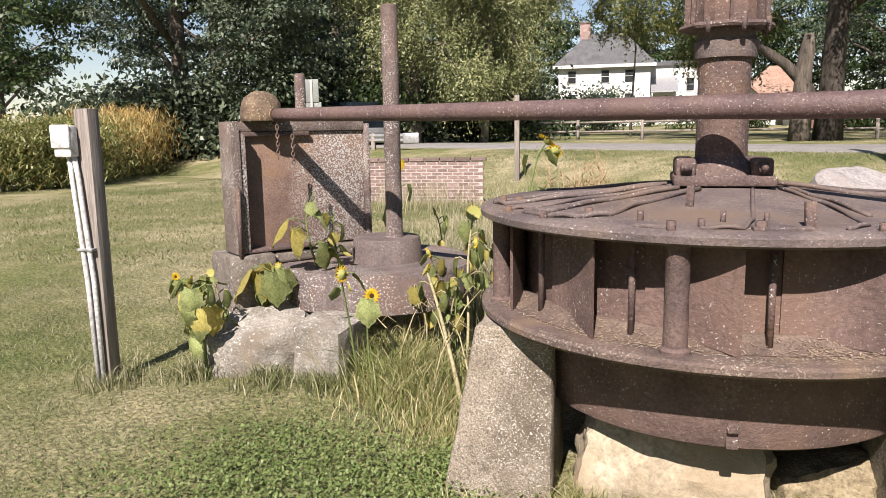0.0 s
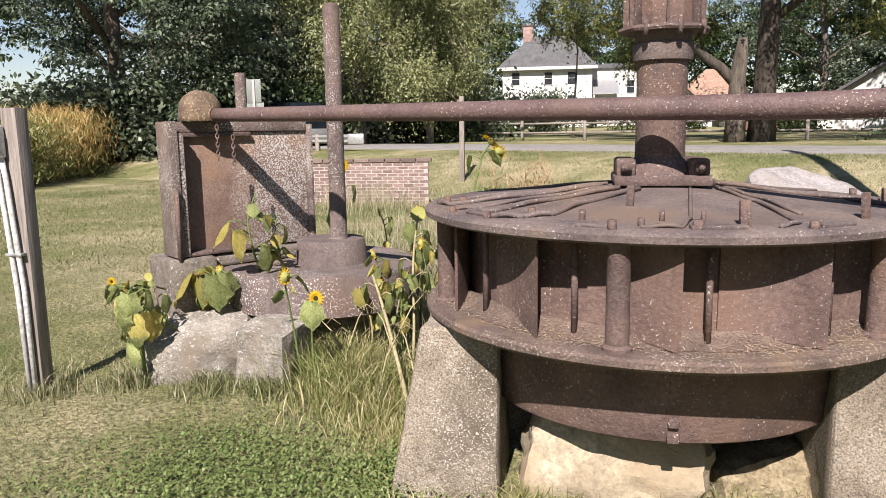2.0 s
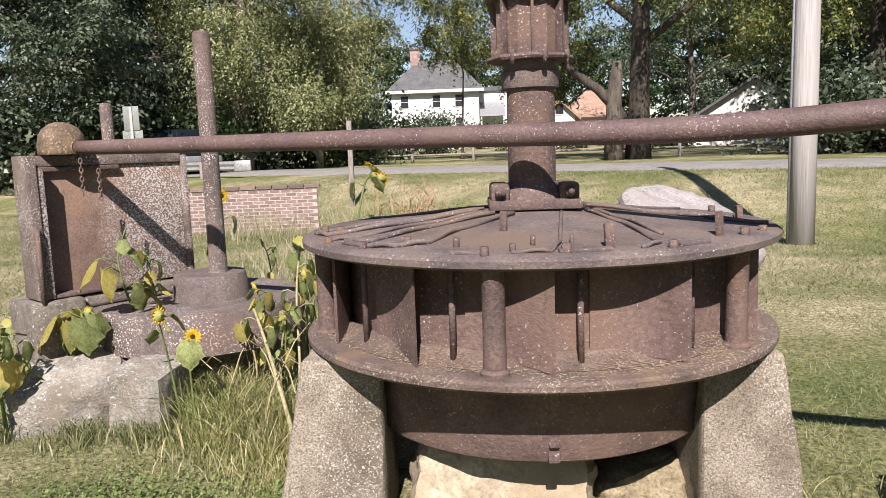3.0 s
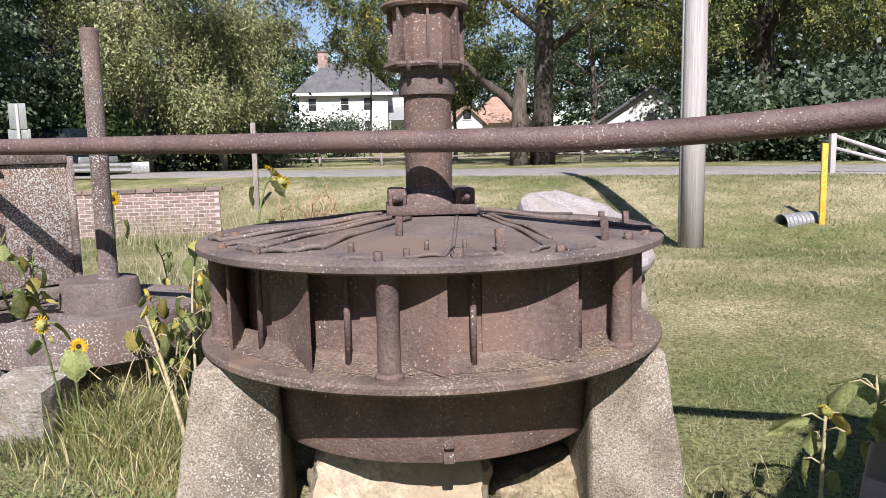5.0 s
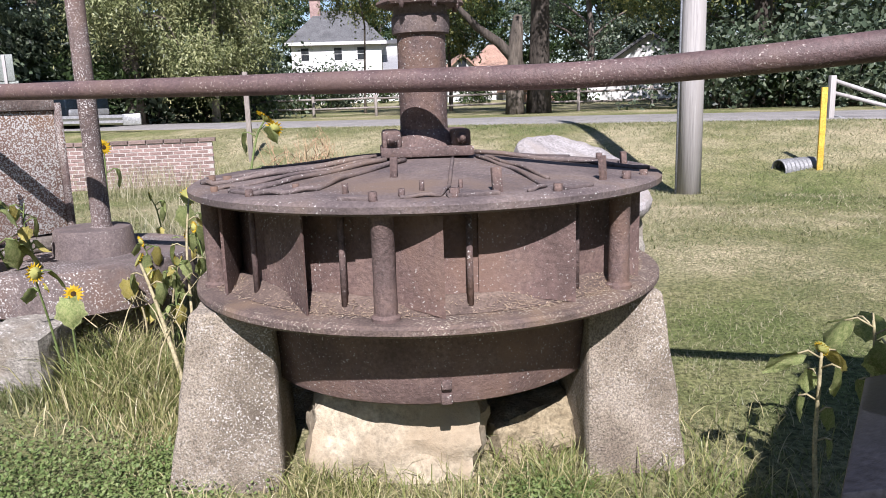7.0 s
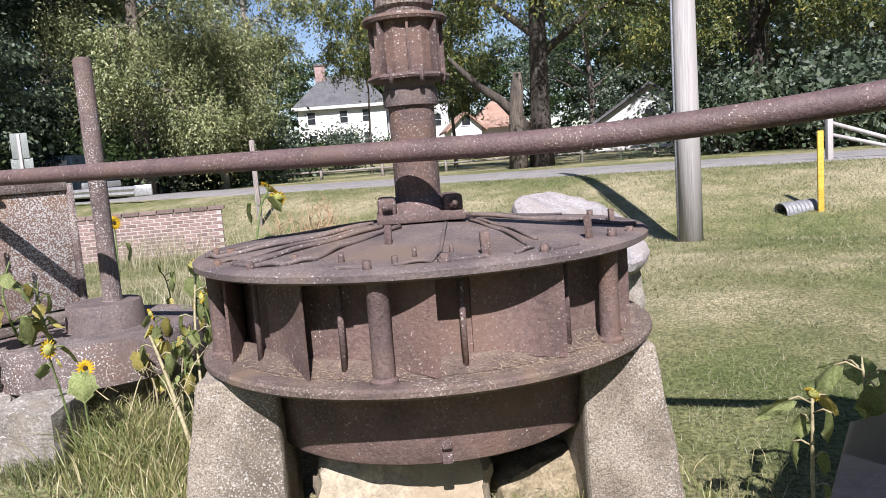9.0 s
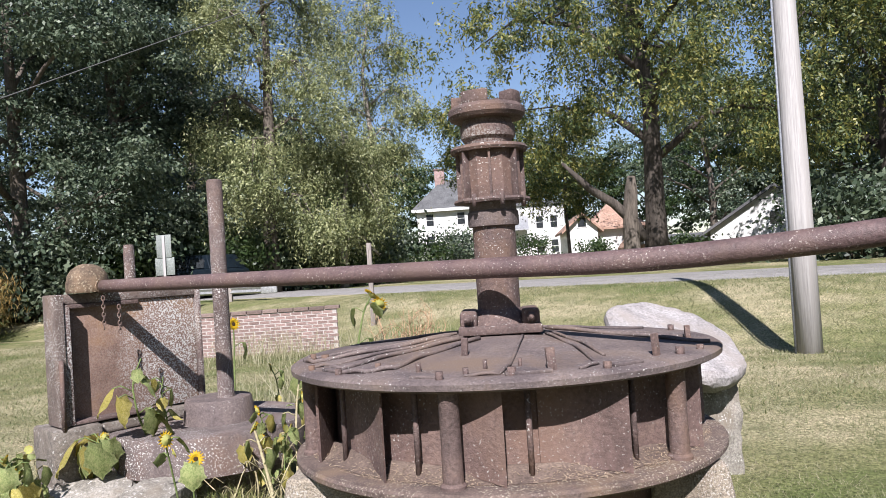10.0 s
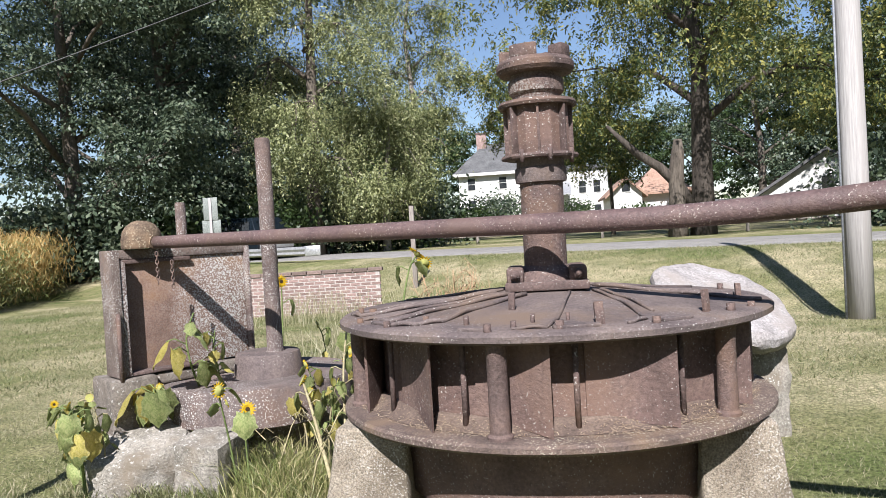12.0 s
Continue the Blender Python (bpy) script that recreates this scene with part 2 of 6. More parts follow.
BLADE = leaf_mat("lawn_blades", (0.125, 0.158, 0.055), (0.24, 0.253, 0.115), (0.50, 0.45, 0.30), 0.3)
TALLBLADE = leaf_mat("tall_grass_blades", (0.17, 0.225, 0.06), (0.37, 0.36, 0.145), (0.70, 0.60, 0.37), 0.3)
CLOVER = leaf_mat("clover_leaves", (0.12, 0.18, 0.05), (0.19, 0.27, 0.08), (0.30, 0.36, 0.14), 0.3)


def ground_material():
    m = bpy.data.materials.new("lawn")
    m.use_nodes = True
    n, l = m.node_tree.nodes, m.node_tree.links
    b = n["Principled BSDF"]
    b.inputs["Roughness"].default_value = 0.95
    b.inputs["Specular IOR Level"].default_value = 0.1
    tc = n.new("ShaderNodeTexCoord")

    def tex(s, d):
        t = n.new("ShaderNodeTexNoise")
        t.inputs["Scale"].default_value, t.inputs["Detail"].default_value, t.inputs["Roughness"].default_value = s, d, 0.65
        l.new(tc.outputs["Object"], t.inputs["Vector"])
        r = n.new("ShaderNodeValToRGB")
        l.new(t.outputs["Fac"], r.inputs[0])
        return t, r

    t1, r1 = tex(0.35, 5.0)
    e = r1.color_ramp.elements
    e.new(0.5)
    for el, (p, c) in zip(e, ((0.35, (0.12, 0.147, 0.058)), (0.47, (0.19, 0.19, 0.10)), (0.60, (0.34, 0.305, 0.21)))):
        el.position, el.color = p, (*c, 1)
    t2, r2 = tex(34.0, 8.0)
    for el, (p, c) in zip(r2.color_ramp.elements, ((0.34, (0.28, 0.29, 0.26)), (0.66, (1.52, 1.5, 1.42)))):
        el.position, el.color = p, (*c, 1)
    t3, r3 = tex(2.5, 4.0)
    for el, (p, c) in zip(r3.color_ramp.elements, ((0.35, (0.78, 0.82, 0.75)), (0.65, (1.15, 1.12, 1.1)))):
        el.position, el.color = p, (*c, 1)
    prev = r1.outputs[0]
    for r in (r2, r3):
        x = n.new("ShaderNodeMix")
        x.data_type, x.blend_type = "RGBA", "MULTIPLY"
        x.inputs[0].default_value = 1.0
        l.new(prev, x.inputs[6])
        l.new(r.outputs[0], x.inputs[7])
        prev = x.outputs[2]
    l.new(prev, b.inputs["Base Color"])
    bp = n.new("ShaderNodeBump")
    bp.inputs["Strength"].default_value, bp.inputs["Distance"].default_value = 0.7, 0.04
    l.new(t2.outputs["Fac"], bp.inputs["Height"])
    l.new(bp.outputs[0], b.inputs["Normal"])
    return m


LAWN = ground_material()


# ---- mesh helpers ----
def finish(name, bm, material, smooth=True, angle=35):
    me = bpy.data.meshes.new(name)
    if smooth:
        for f in bm.faces:
            f.smooth = True
        lim = radians(angle)
        for e in bm.edges:
            e.smooth = len(e.link_faces) == 2 and e.calc_face_angle(0.0) < lim
    bm.to_mesh(me)
    bm.free()
    me.materials.append(material)
    return me


def part(name, bm, material, parent=None, label="", smooth=True):
    ob = new(name, finish(name, bm, material, smooth))
    if parent is not None:
        ob.parent = parent
    if label:
        ob["label"] = label
    return ob


def thing(name, label, category, at=(0, 0, 0), group="", kind="", rz=0):
    ob = new(name)
    ob.empty_display_size = 0.1
    ob.matrix_world = pose(*at, 0, 0, rz)
    return tagged(ob, label, category, group, kind)


def box_bm(x0, x1, y0, y1, z0, z1, bev=0.005, bm=None):
    own = bm is None
    b = bmesh.new()
    bmesh.ops.create_cube(b, size=1, matrix=Matrix.Translation(((x0 + x1) / 2, (y0 + y1) / 2, (z0 + z1) / 2)) @ Matrix.Diagonal((x1 - x0, y1 - y0, z1 - z0, 1)))
    if bev:
        bmesh.ops.bevel(b, geom=b.edges[:], offset=bev, segments=2, affect="EDGES", profile=0.5)
    if own:
        return b
    return merge(bm, b)


def merge(bm, other):
    me = bpy.data.meshes.new("tmp")
    other.to_mesh(me)
    other.free()
    bm.from_mesh(me)
    bpy.data.meshes.remove(me)
    return bm


def lathe(profile, n=64, cx=0.0, cy=0.0, bm=None, closed=False):
    """Turn (r, z) points about the z axis."""
    bm = bm or bmesh.new()
    rings = []
    for r, z in profile:
        if r < 1e-5:
            rings.append([bm.verts.new((cx, cy, z))])
        else:
            rings.append([bm.verts.new((cx + r * math.cos(2 * math.pi * i / n), cy + r * math.sin(2 * math.pi * i / n), z)) for i in range(n)])
    pairs = list(zip(rings, rings[1:]))
    if closed:
        pairs.append((rings[-1], rings[0]))
    for a, c in pairs:
        for i in range(n):
            j = (i + 1) % n
            if len(a) == 1 and len(c) > 1:
                bm.faces.new((a[0], c[i], c[j]))
            elif len(c) == 1 and len(a) > 1:
                bm.faces.new((a[i], c[0], a[j]))
            elif len(a) > 1:
                bm.faces.new((a[i], c[i], c[j], a[j]))
    bmesh.ops.recalc_face_normals(bm, faces=bm.faces[:])
    return bm


def tube(points, radii, n=10, bm=None, caps=True):
    """A round bar along points; radii one number or one for each point."""
    bm = bm or bmesh.new()
    pts = [Vector(p) for p in points]
    if isinstance(radii, (int, float)):
        radii = [radii] * len(pts)
    rings, up = [], None
    for i, p in enumerate(pts):
        d = (pts[min(i + 1, len(pts) - 1)] - pts[max(i - 1, 0)]).normalized()
        if up is None:
            up = d.orthogonal().normalized()
        up = (up - d * up.dot(d)).normalized()
        side = d.cross(up)
        rings.append([bm.verts.new(p + (up * math.cos(2 * math.pi * k / n) + side * math.sin(2 * math.pi * k / n)) * radii[i]) for k in range(n)])
    for a, c in zip(rings, rings[1:]):
        for k in range(n):
            bm.faces.new((a[k], a[(k + 1) % n], c[(k + 1) % n], c[k]))
    if caps:
        bm.faces.new(rings[0][::-1])
        bm.faces.new(rings[-1])
    return bm


def prism(poly, z0, z1, bev=0.0, top=None):
    """Polygon (x, y) raised from z0 to z1; top: another polygon for the upper end."""
    bm = bmesh.new()
    lo = [bm.verts.new((x, y, z0)) for x, y in poly]
    hi = [bm.verts.new((x, y, z1)) for x, y in (top or poly)]
    bm.faces.new(lo[::-1])
    bm.faces.new(hi)
    for i in range(len(lo)):
        j = (i + 1) % len(lo)
        bm.faces.new((lo[i], lo[j], hi[j], hi[i]))
    bmesh.ops.recalc_face_normals(bm, faces=bm.faces[:])
    if bev:
        bmesh.ops.bevel(bm, geom=bm.edges[:], offset=bev, segments=2, affect="EDGES", profile=0.5)
    return bm


def roughen(bm, amount, scale, cuts=3, seed=0):
    """Cut up and push along noise: worn stone and concrete."""
    bmesh.ops.subdivide_edges(bm, edges=bm.edges[:], cuts=cuts, use_grid_fill=True)
    bm.normal_update()
    off = Vector((seed * 7.3, seed * 3.1, seed * 1.7))
    for v in bm.verts:
        v.co += v.normal * (noise.fractal(v.co * scale + off, 0.8, 2.0, 4) * amount)
    return bm


def cloud(name, verts, faces, material):
    me = bpy.data.meshes.new(name)
    me.from_pydata([tuple(v) for v in verts], [], [tuple(f) for f in faces])
    me.materials.append(material)
    return me


# ---- ground ----
def smooth01(a, b, v):
    t = min(1.0, max(0.0, (v - a) / (b - a)))
    return t * t * (3 - 2 * t)


def road_s(x, y):
    return x * 0.508 + y * 0.861


def ground_z(x, y):
    s = road_s(x, y)
    z = 0.75 * smooth01(12.3, 18.0, s) + 0.9 * smooth01(40, 95, s)
    z -= 0.10 * math.exp(-((s - 12.8) / 0.9) ** 2)
    z -= 0.11 * smooth01(-0.9, 0.5, x) * (1 - smooth01(5.0, 9.5, y))
    return z


def spaced(lo, hi, near_lo, near_hi, step, grow=1.25):
    out = list(np.arange(near_lo, near_hi + 1e-6, step))
    d = step
    while out[-1] < hi:
        d *= grow
        out.append(min(hi, out[-1] + d))
    d = step
    while out[0] > lo:
        d *= grow
        out.insert(0, max(lo, out[0] - d))
    return out


def build_ground():
    xs, ys = spaced(-900, 900, -12, 14, 0.4), spaced(-60, 1500, -2, 26, 0.4)
    verts = [(x, y, ground_z(x, y) + 0.012 * noise.noise((x * 1.3, y * 1.3, 0))) for y in ys for x in xs]
    w = len(xs)
    faces = [(j * w + i, j * w + i + 1, (j + 1) * w + i + 1, (j + 1) * w + i) for j in range(len(ys) - 1) for i in range(w - 1)]
    me = cloud("ground", verts, faces, LAWN)
    me.polygons.foreach_set("use_smooth", [True] * len(me.polygons))
    tagged(new("ground", me), "mown lawn with dry straw-coloured patches", "ground", kind="structure")


build_ground()


def build_road():
    bm = bmesh.new()
    nx, ny, dx, dy = 0.508, 0.861, 0.861, -0.508
    prev = None
    for k in range(-60, 61):
        u = k * 2.0
        row = []
        for s in (18.4, 18.7, 21.5, 24.2, 24.5):
            x, y = nx * s + dx * u, ny * s + dy * u
            row.append(bm.verts.new((x, y, ground_z(x, y) + (0.035 if 18.5 < s < 24.4 else -0.03))))
        if prev:
            for i in range(4):
                bm.faces.new((prev[i], row[i], row[i + 1], prev[i + 1]))
        prev = row
    bmesh.ops.recalc_face_normals(bm, faces=bm.faces[:])
    tagged(part("road", bm, ASPHALT), "grey asphalt country road", "road", kind="structure")


build_road()

# ---- the water turbine ----
CX, CY = 1.155, 3.6


def turbine():
    T = thing("water_turbine", "rusty cast-iron water turbine with a ring of guide vanes", "turbine", (CX, CY, 0))
    # lower flange, bowl, cover
    low = part("lower_flange", lathe([(0.55, 0.632), (1.015, 0.632), (1.03, 0.645), (1.03, 0.665), (1.018, 0.676), (0.90, 0.682), (0.86, 0.70), (0.55, 0.70)], 128, closed=True), FLANGE_IRON, T)
    part("bowl", lathe([(0.86, 0.632), (0.85, 0.61), (0.80, 0.60), (0.795, 0.50), (0.765, 0.32), (0.755, 0.292), (0.735, 0.280), (0.68, 0.285), (0.66, 0.632)], 128), RUST_PLAIN, T)
    part("bolt_lug", box_bm(-0.022, 0.022, -0.785, -0.745, 0.295, 0.335, 0.006), RUST, T)
    lug = part("bolt_lug", box_bm(-0.02, 0.02, -0.79, -0.755, 0.355, 0.39, 0.006), RUST, T)
    part("cover", lathe([(1.01, 1.045), (1.03, 1.055), (1.032, 1.078), (1.015, 1.09), (0.93, 1.094), (0.80, 1.106), (0.60, 1.124), (0.40, 1.145), (0.20, 1.165), (0.0, 1.172), (0.0, 1.03), (0.90, 1.03), (0.905, 1.045)], 128), RUST_DARK, T, "flat conical cover, grey-brown with lichen")
    part("inner_casing", lathe([(0.832, 0.70), (0.832, 1.031), (0.80, 1.031), (0.80, 0.70)], 64, closed=True), RUST_PLAIN, T)
    # guide vanes, curved plates
    def vane(theta):
        bm = bmesh.new()
        n, cols = 14, []
        for i in range(n + 1):
            u = i / n
            a = radians(theta - 21 * u)
            r = 0.836 + 0.118 * (1 - u) ** 2.2
            t = 0.006
            c = [(r + t, 0.700), (r + t, 1.034), (r - t, 1.034), (r - t, 0.700)]
            droop = 0.022 * (1 - u) ** 4
            cols.append([bm.verts.new((rr * math.cos(a), rr * math.sin(a), z - (droop if z < 0.8 else 0))) for rr, z in c])
        for a, b in zip(cols, cols[1:]):
            for k in range(4):
                bm.faces.new((a[k], b[k], b[(k + 1) % 4], a[(k + 1) % 4]))
        bm.faces.new(cols[0])
        bm.faces.new(cols[-1][::-1])
        bmesh.ops.recalc_face_normals(bm, faces=bm.faces[:])
        return bm
    for i in range(12):
        part("guide_vane", vane(-150.6 + 30 * i), RUST_PLAIN, T)
        a = radians(-143.5 + 29.6 * i)
        r = 0.875
        part("vane_pin", tube([(r * math.cos(a), r * math.sin(a), 0.70), (r * math.cos(a), r * math.sin(a), 1.035)], 0.012, 10), RUST, T)
    for i in range(6):
        a = radians(-162.9 + 60 * i)
        r = 0.945
        x, y = r * math.cos(a), r * math.sin(a)
        part("stay_post", lathe([(0.052, 0.672), (0.052, 0.69), (0.041, 0.70), (0.039, 0.86), (0.041, 1.03), (0.05, 1.046)], 20, x, y), RUST, T)
    # mound of chaff and sediment below the vanes
    part("silt_ring", lathe([(0.80, 0.735), (0.848, 0.732), (0.868, 0.716), (0.89, 0.694), (0.925, 0.684), (0.92, 0.672), (0.80, 0.672)], 96, closed=True), mat("dry_silt", [(0.115, 0.085, 0.072), (0.165, 0.122, 0.10), (0.23, 0.175, 0.14)], 9, 0.95, 0, 0.5, 120), T)
    # foot, shaft and couplings
    foot = bmesh.new()
    box_bm(-0.20, 0.20, -0.20, 0.17, 1.172, 1.214, 0.010, foot)
    lathe([(0.165, 1.20), (0.160, 1.225), (0.125, 1.262), (0.108, 1.285), (0.0, 1.285)], 40, bm=foot)
    ft = part("shaft_foot", foot, RUST, T)
    for sx in (-0.150, 0.150):
        part("ear", box_bm(sx - 0.042, sx + 0.042, -0.15, 0.10, 1.205, 1.285, 0.016), RUST, ft)
        b = tube([(sx, -0.185, 1.248), (sx, -0.145, 1.248)], 0.024, 6)
        tube([(sx, -0.21, 1.248), (sx, -0.18, 1.248)], 0.013, 10, b)
        part("bolt", b, RUST, ft)
    part("shaft", lathe([(0.106, 1.2), (0.106, 1.70), (0.0, 1.70)], 48), RUST, T)
    part("collar", lathe([(0.10, 1.69), (0.124, 1.695), (0.127, 1.71), (0.127, 1.762), (0.118, 1.772), (0.115, 1.83), (0.0, 1.83)], 48), RUST_DARK, T)
    clamp = bmesh.new()
    n = 8
    lathe([(0.0, 1.815), (0.158, 1.815), (0.158, 2.08), (0.0, 2.08)], n, bm=clamp)
    bmesh.ops.rotate(clamp, verts=clamp.verts[:], cent=(0, 0, 0), matrix=Matrix.Rotation(radians(22.5), 3, "Z"))
    cl = part("clamp_block", clamp, RUST_PLAIN, T, "octagonal rusty clamp block", smooth=False)
    part("clamp_plate", lathe([(0.10, 1.81), (0.186, 1.81), (0.192, 1.82), (0.186, 1.832), (0.10, 1.832)], 8, closed=True), RUST, cl)
    part("clamp_plate", lathe([(0.10, 2.062), (0.188, 2.062), (0.195, 2.075), (0.186, 2.09), (0.10, 2.092)], 40, closed=True), RUST, cl)
    for k in range(8):
        a = radians(-90 + 45 * k)
        m = Matrix.Rotation(a, 4, "Z")
        rb = box_bm(0.14, 0.182 if k % 2 else 0.170, -0.006, 0.006, 1.83, 2.065, 0.002)
        bmesh.ops.transform(rb, matrix=m, verts=rb.verts[:])
        part("rib", rb, RUST, cl)
    for k in range(6):
        a = radians(-120 + 47 * k)
        part("bolt", tube([(0.17 * math.cos(a), 0.17 * math.sin(a), 1.79), (0.17 * math.cos(a), 0.17 * math.sin(a), 1.85)], 0.012, 6), RUST, cl)
    part("neck", lathe([(0.11, 2.08), (0.118, 2.12), (0.134, 2.135), (0.137, 2.155), (0.137, 2.19), (0.125, 2.205), (0.118, 2.235), (0.0, 2.235)], 48), RUST_LICHEN, T)
    crown = lathe([(0.10, 2.222), (0.178, 2.228), (0.192, 2.245), (0.192, 2.272), (0.176, 2.292), (0.0, 2.292)], 48)
    jaws = part("jaw_coupling", crown, RUST, T, "round coupling with raised jaws")
    for k in range(4):
        jb = bmesh.new()
        a0, a1 = -110 + 90 * k - 24, -110 + 90 * k + 24
        pl = [(r * math.cos(radians(a)), r * math.sin(radians(a))) for r, aa in ((0.175, (a0, (a0 * 2 + a1) / 3, (a0 + 2 * a1) / 3, a1)), (0.09, (a1, (a0 + a1) / 2, a0))) for a in aa]
        merge(jb, prism(pl, 2.288, 2.352, 0.006))
        part("jaw", jb, RUST, jaws)
    return T


TURBINE = turbine()


def cone_z(r):
    """Height of the cover's top at a distance from the axis."""
    pts = ((0.0, 1.172), (0.2, 1.165), (0.4, 1.145), (0.6, 1.124), (0.8, 1.106), (0.93, 1.094), (1.02, 1.09))
    return float(np.interp(r, [p[0] for p in pts], [p[1] for p in pts]))


def cover_fittings():
    # operating rods that lie fanned out over the cover: (r, angle) from the foot outwards
    fans = (((0.25, -66), (0.80, -88), (0.93, -91), (0.94, -99)),
            ((0.27, -112), (0.60, -124), (0.82, -122), (0.90, -128), (0.95, -136)),
            ((0.27, -132), (0.60, -141), (0.90, -140), (0.93, -146)),
            ((0.26, -147), (0.55, -152), (0.88, -150), (0.95, -154)),
            ((0.26, -161), (0.60, -164), (0.93, -163), (0.97, -170)),
            ((0.22, 175), (0.60, -176), (0.96, -175), (0.98, 178)),
            ((0.27, -38), (0.55, -55), (0.90, -66), (0.94, -72)),
            ((0.27, -29), (0.50, -46), (0.78, -58)),
            ((0.24, 12), (0.60, -10), (0.98, -18)),
            ((0.24, 20), (0.60, 2), (0.88, -4)),
            ((0.22, 45), (0.9, 30)), ((0.22, 80), (0.9, 70)), ((0.22, 120), (0.9, 110)), ((0.22, 150), (0.92, 150)))
    for k, fan in enumerate(fans):
        pts = []
        for (ra, aa), (rb, ab) in zip(fan, fan[1:]):
            pa = Vector((ra * math.cos(radians(aa)), ra * math.sin(radians(aa)), 0))
            pb = Vector((rb * math.cos(radians(ab)), rb * math.sin(radians(ab)), 0))
            for i in range(6):
                q = pa.lerp(pb, i / 6)
                pts.append(q)
        pts.append(pb)
        rad = 0.0105 if k in (1, 2, 4, 8) else 0.0075
        path = [(q.x, q.y, cone_z(q.length) + rad * 0.9 + 0.004 * math.sin(i)) for i, q in enumerate(pts)]
        part("operating_rod", tube(path, [rad * (1 + 0.05 * math.sin(i * 2.1 + k)) for i in range(len(path))], 8), RUST_DARK, TURBINE, "bent rusty rod")
    # upright pins and bolt heads round the rim
    for r, a, h, w in ((0.57, -106, 0.075, 0.013), (0.90, -78, 0.085, 0.016), (0.90, -46, 0.09, 0.015), (0.85, -113, 0.035, 0.012), (0.98, -104.0, 0.03, 0.016), (0.82, -94.7, 0.035, 0.009), (0.87, -164, 0.03, 0.02), (0.85, -127, 0.03, 0.014), (0.89, -7, 0.06, 0.02), (0.94, -88, 0.03, 0.018), (0.97, -66, 0.025, 0.016), (0.95, -40, 0.03, 0.018), (0.97, -30, 0.02, 0.016), (0.96, -135, 0.025, 0.016), (0.97, -150, 0.02, 0.016), (0.93, -172, 0.03, 0.016), (0.96, 20, 0.03, 0.016), (0.8, -85, 0.03, 0.008), (0.9, -99, 0.025, 0.012)):
        x, y = r * math.cos(radians(a)), r * math.sin(radians(a))
        z = cone_z(r)
        if h > 0.05:
            b = box_bm(-w * 1.1, w * 1.1, -w * 0.6, w * 0.6, -0.02, h, 0.003)
            bmesh.ops.transform(b, matrix=pose(x, y, z, 3 * math.sin(a), 4 * math.cos(a), a + 90), verts=b.verts[:])
        else:
            b = tube([(x, y, z - 0.02), (x, y, z + h)], w, 6)
        part("rim_bolt", b, RUST, TURBINE)
    for a, r, w in ((-84, 0.93, 0.09), (-108, 0.95, 0.06), (-60, 0.95, 0.07), (-140, 0.93, 0.08)):
        b = box_bm(r - 0.02, r + 0.02, -w, w, 0, 0.014, 0.004)
        bmesh.ops.transform(b, matrix=Matrix.Rotation(radians(a), 4, "Z") @ Matrix.Translation((0, 0, cone_z(r) - 0.002)), verts=b.verts[:])
        part("strap", b, RUST_DARK, TURBINE)


cover_fittings()


def pier(side, x_in, x_top, x_foot, y_front, y_back, label, seed):
    """A concrete pier whose outer side and front batter outwards to the ground; side: -1 or 1 from the axis."""
    def q(x, y):
        return (CX + side * x, CY + y)
    lo = [q(x_in, y_back), q(x_foot, y_back), q(x_foot, y_front - 0.05), q(x_in, y_front - 0.03)]
    hi = [q(x_in, y_back), q(x_top, y_back), q(x_top, y_front + 0.03), q(x_in, y_front)]
    bm = prism(lo, -0.25, 0.634, 0.02, hi)
    roughen(bm, 0.010, 7.0, 7, seed)
    for vert in bm.verts:
        vert.co.z = min(vert.co.z, 0.631)
    tagged(part("concrete_pier", bm, PIER), label, "pier", "piers under the turbine")


pier(-1, 0.65, 0.965, 1.135, -0.57, -0.10, "battered exposed-aggregate concrete pier with lichen, under the turbine", 2)
pier(1, 0.58, 0.895, 1.01, -0.62, -0.12, "battered concrete pier with dark water stains, under the turbine", 5)
pier(-1, 0.55, 0.88, 0.98, 0.12, 0.58, "battered concrete pier under the back of the turbine", 7)
pier(1, 0.55, 0.88, 0.98, 0.12, 0.58, "battered concrete pier under the back of the turbine", 9)


# ---- lever bar ----
def lever():
    T = thing("lever_bar", "long tapering rusty iron lever bar with a round end boss", "lever", (-1.42, 4.52, 1.53))
    pts, rad = [], []
    for i in range(25):
        u = i / 24
        x = 5.1 * u
        pts.append((x, -0.475 * x, -0.008 - 0.0128 * x + 0.066 * max(0, x - 3.0) ** 1.6))
        rad.append(0.0408 + 0.0027 * x)
    part("bar", tube(pts, rad, 24), LEVER, T)
    boss = lathe([(0.0, -0.043), (0.126, -0.043), (0.132, -0.03), (0.131, 0.02), (0.120, 0.072), (0.096, 0.112), (0.062, 0.134), (0.03, 0.142), (0.0, 0.144)], 36, -0.085, 0.02)
    collar = tube([(-0.03, 0.0, -0.006), (0.035, -0.016, -0.006)], [0.062, 0.056], 20)
    merge(boss, collar)
    bmesh.ops.subdivide_edges(boss, edges=boss.edges[:], cuts=1, use_grid_fill=True)
    for v in boss.verts:
        v.co.z = max(-0.043, v.co.z + 0.006 * noise.fractal(v.co * 14, 0.8, 2.0, 3))
    part("boss", boss, mat("tan_rust", [(0.13, 0.092, 0.066), (0.20, 0.145, 0.098), (0.27, 0.20, 0.135)], 9, 0.85, 0.0, 0.7, 80, (0.48, 0.41, 0.29), 70, 0.57, (0.24, 0.16, 0.10)), T, "rounded rusty boss")
    return T


lever()


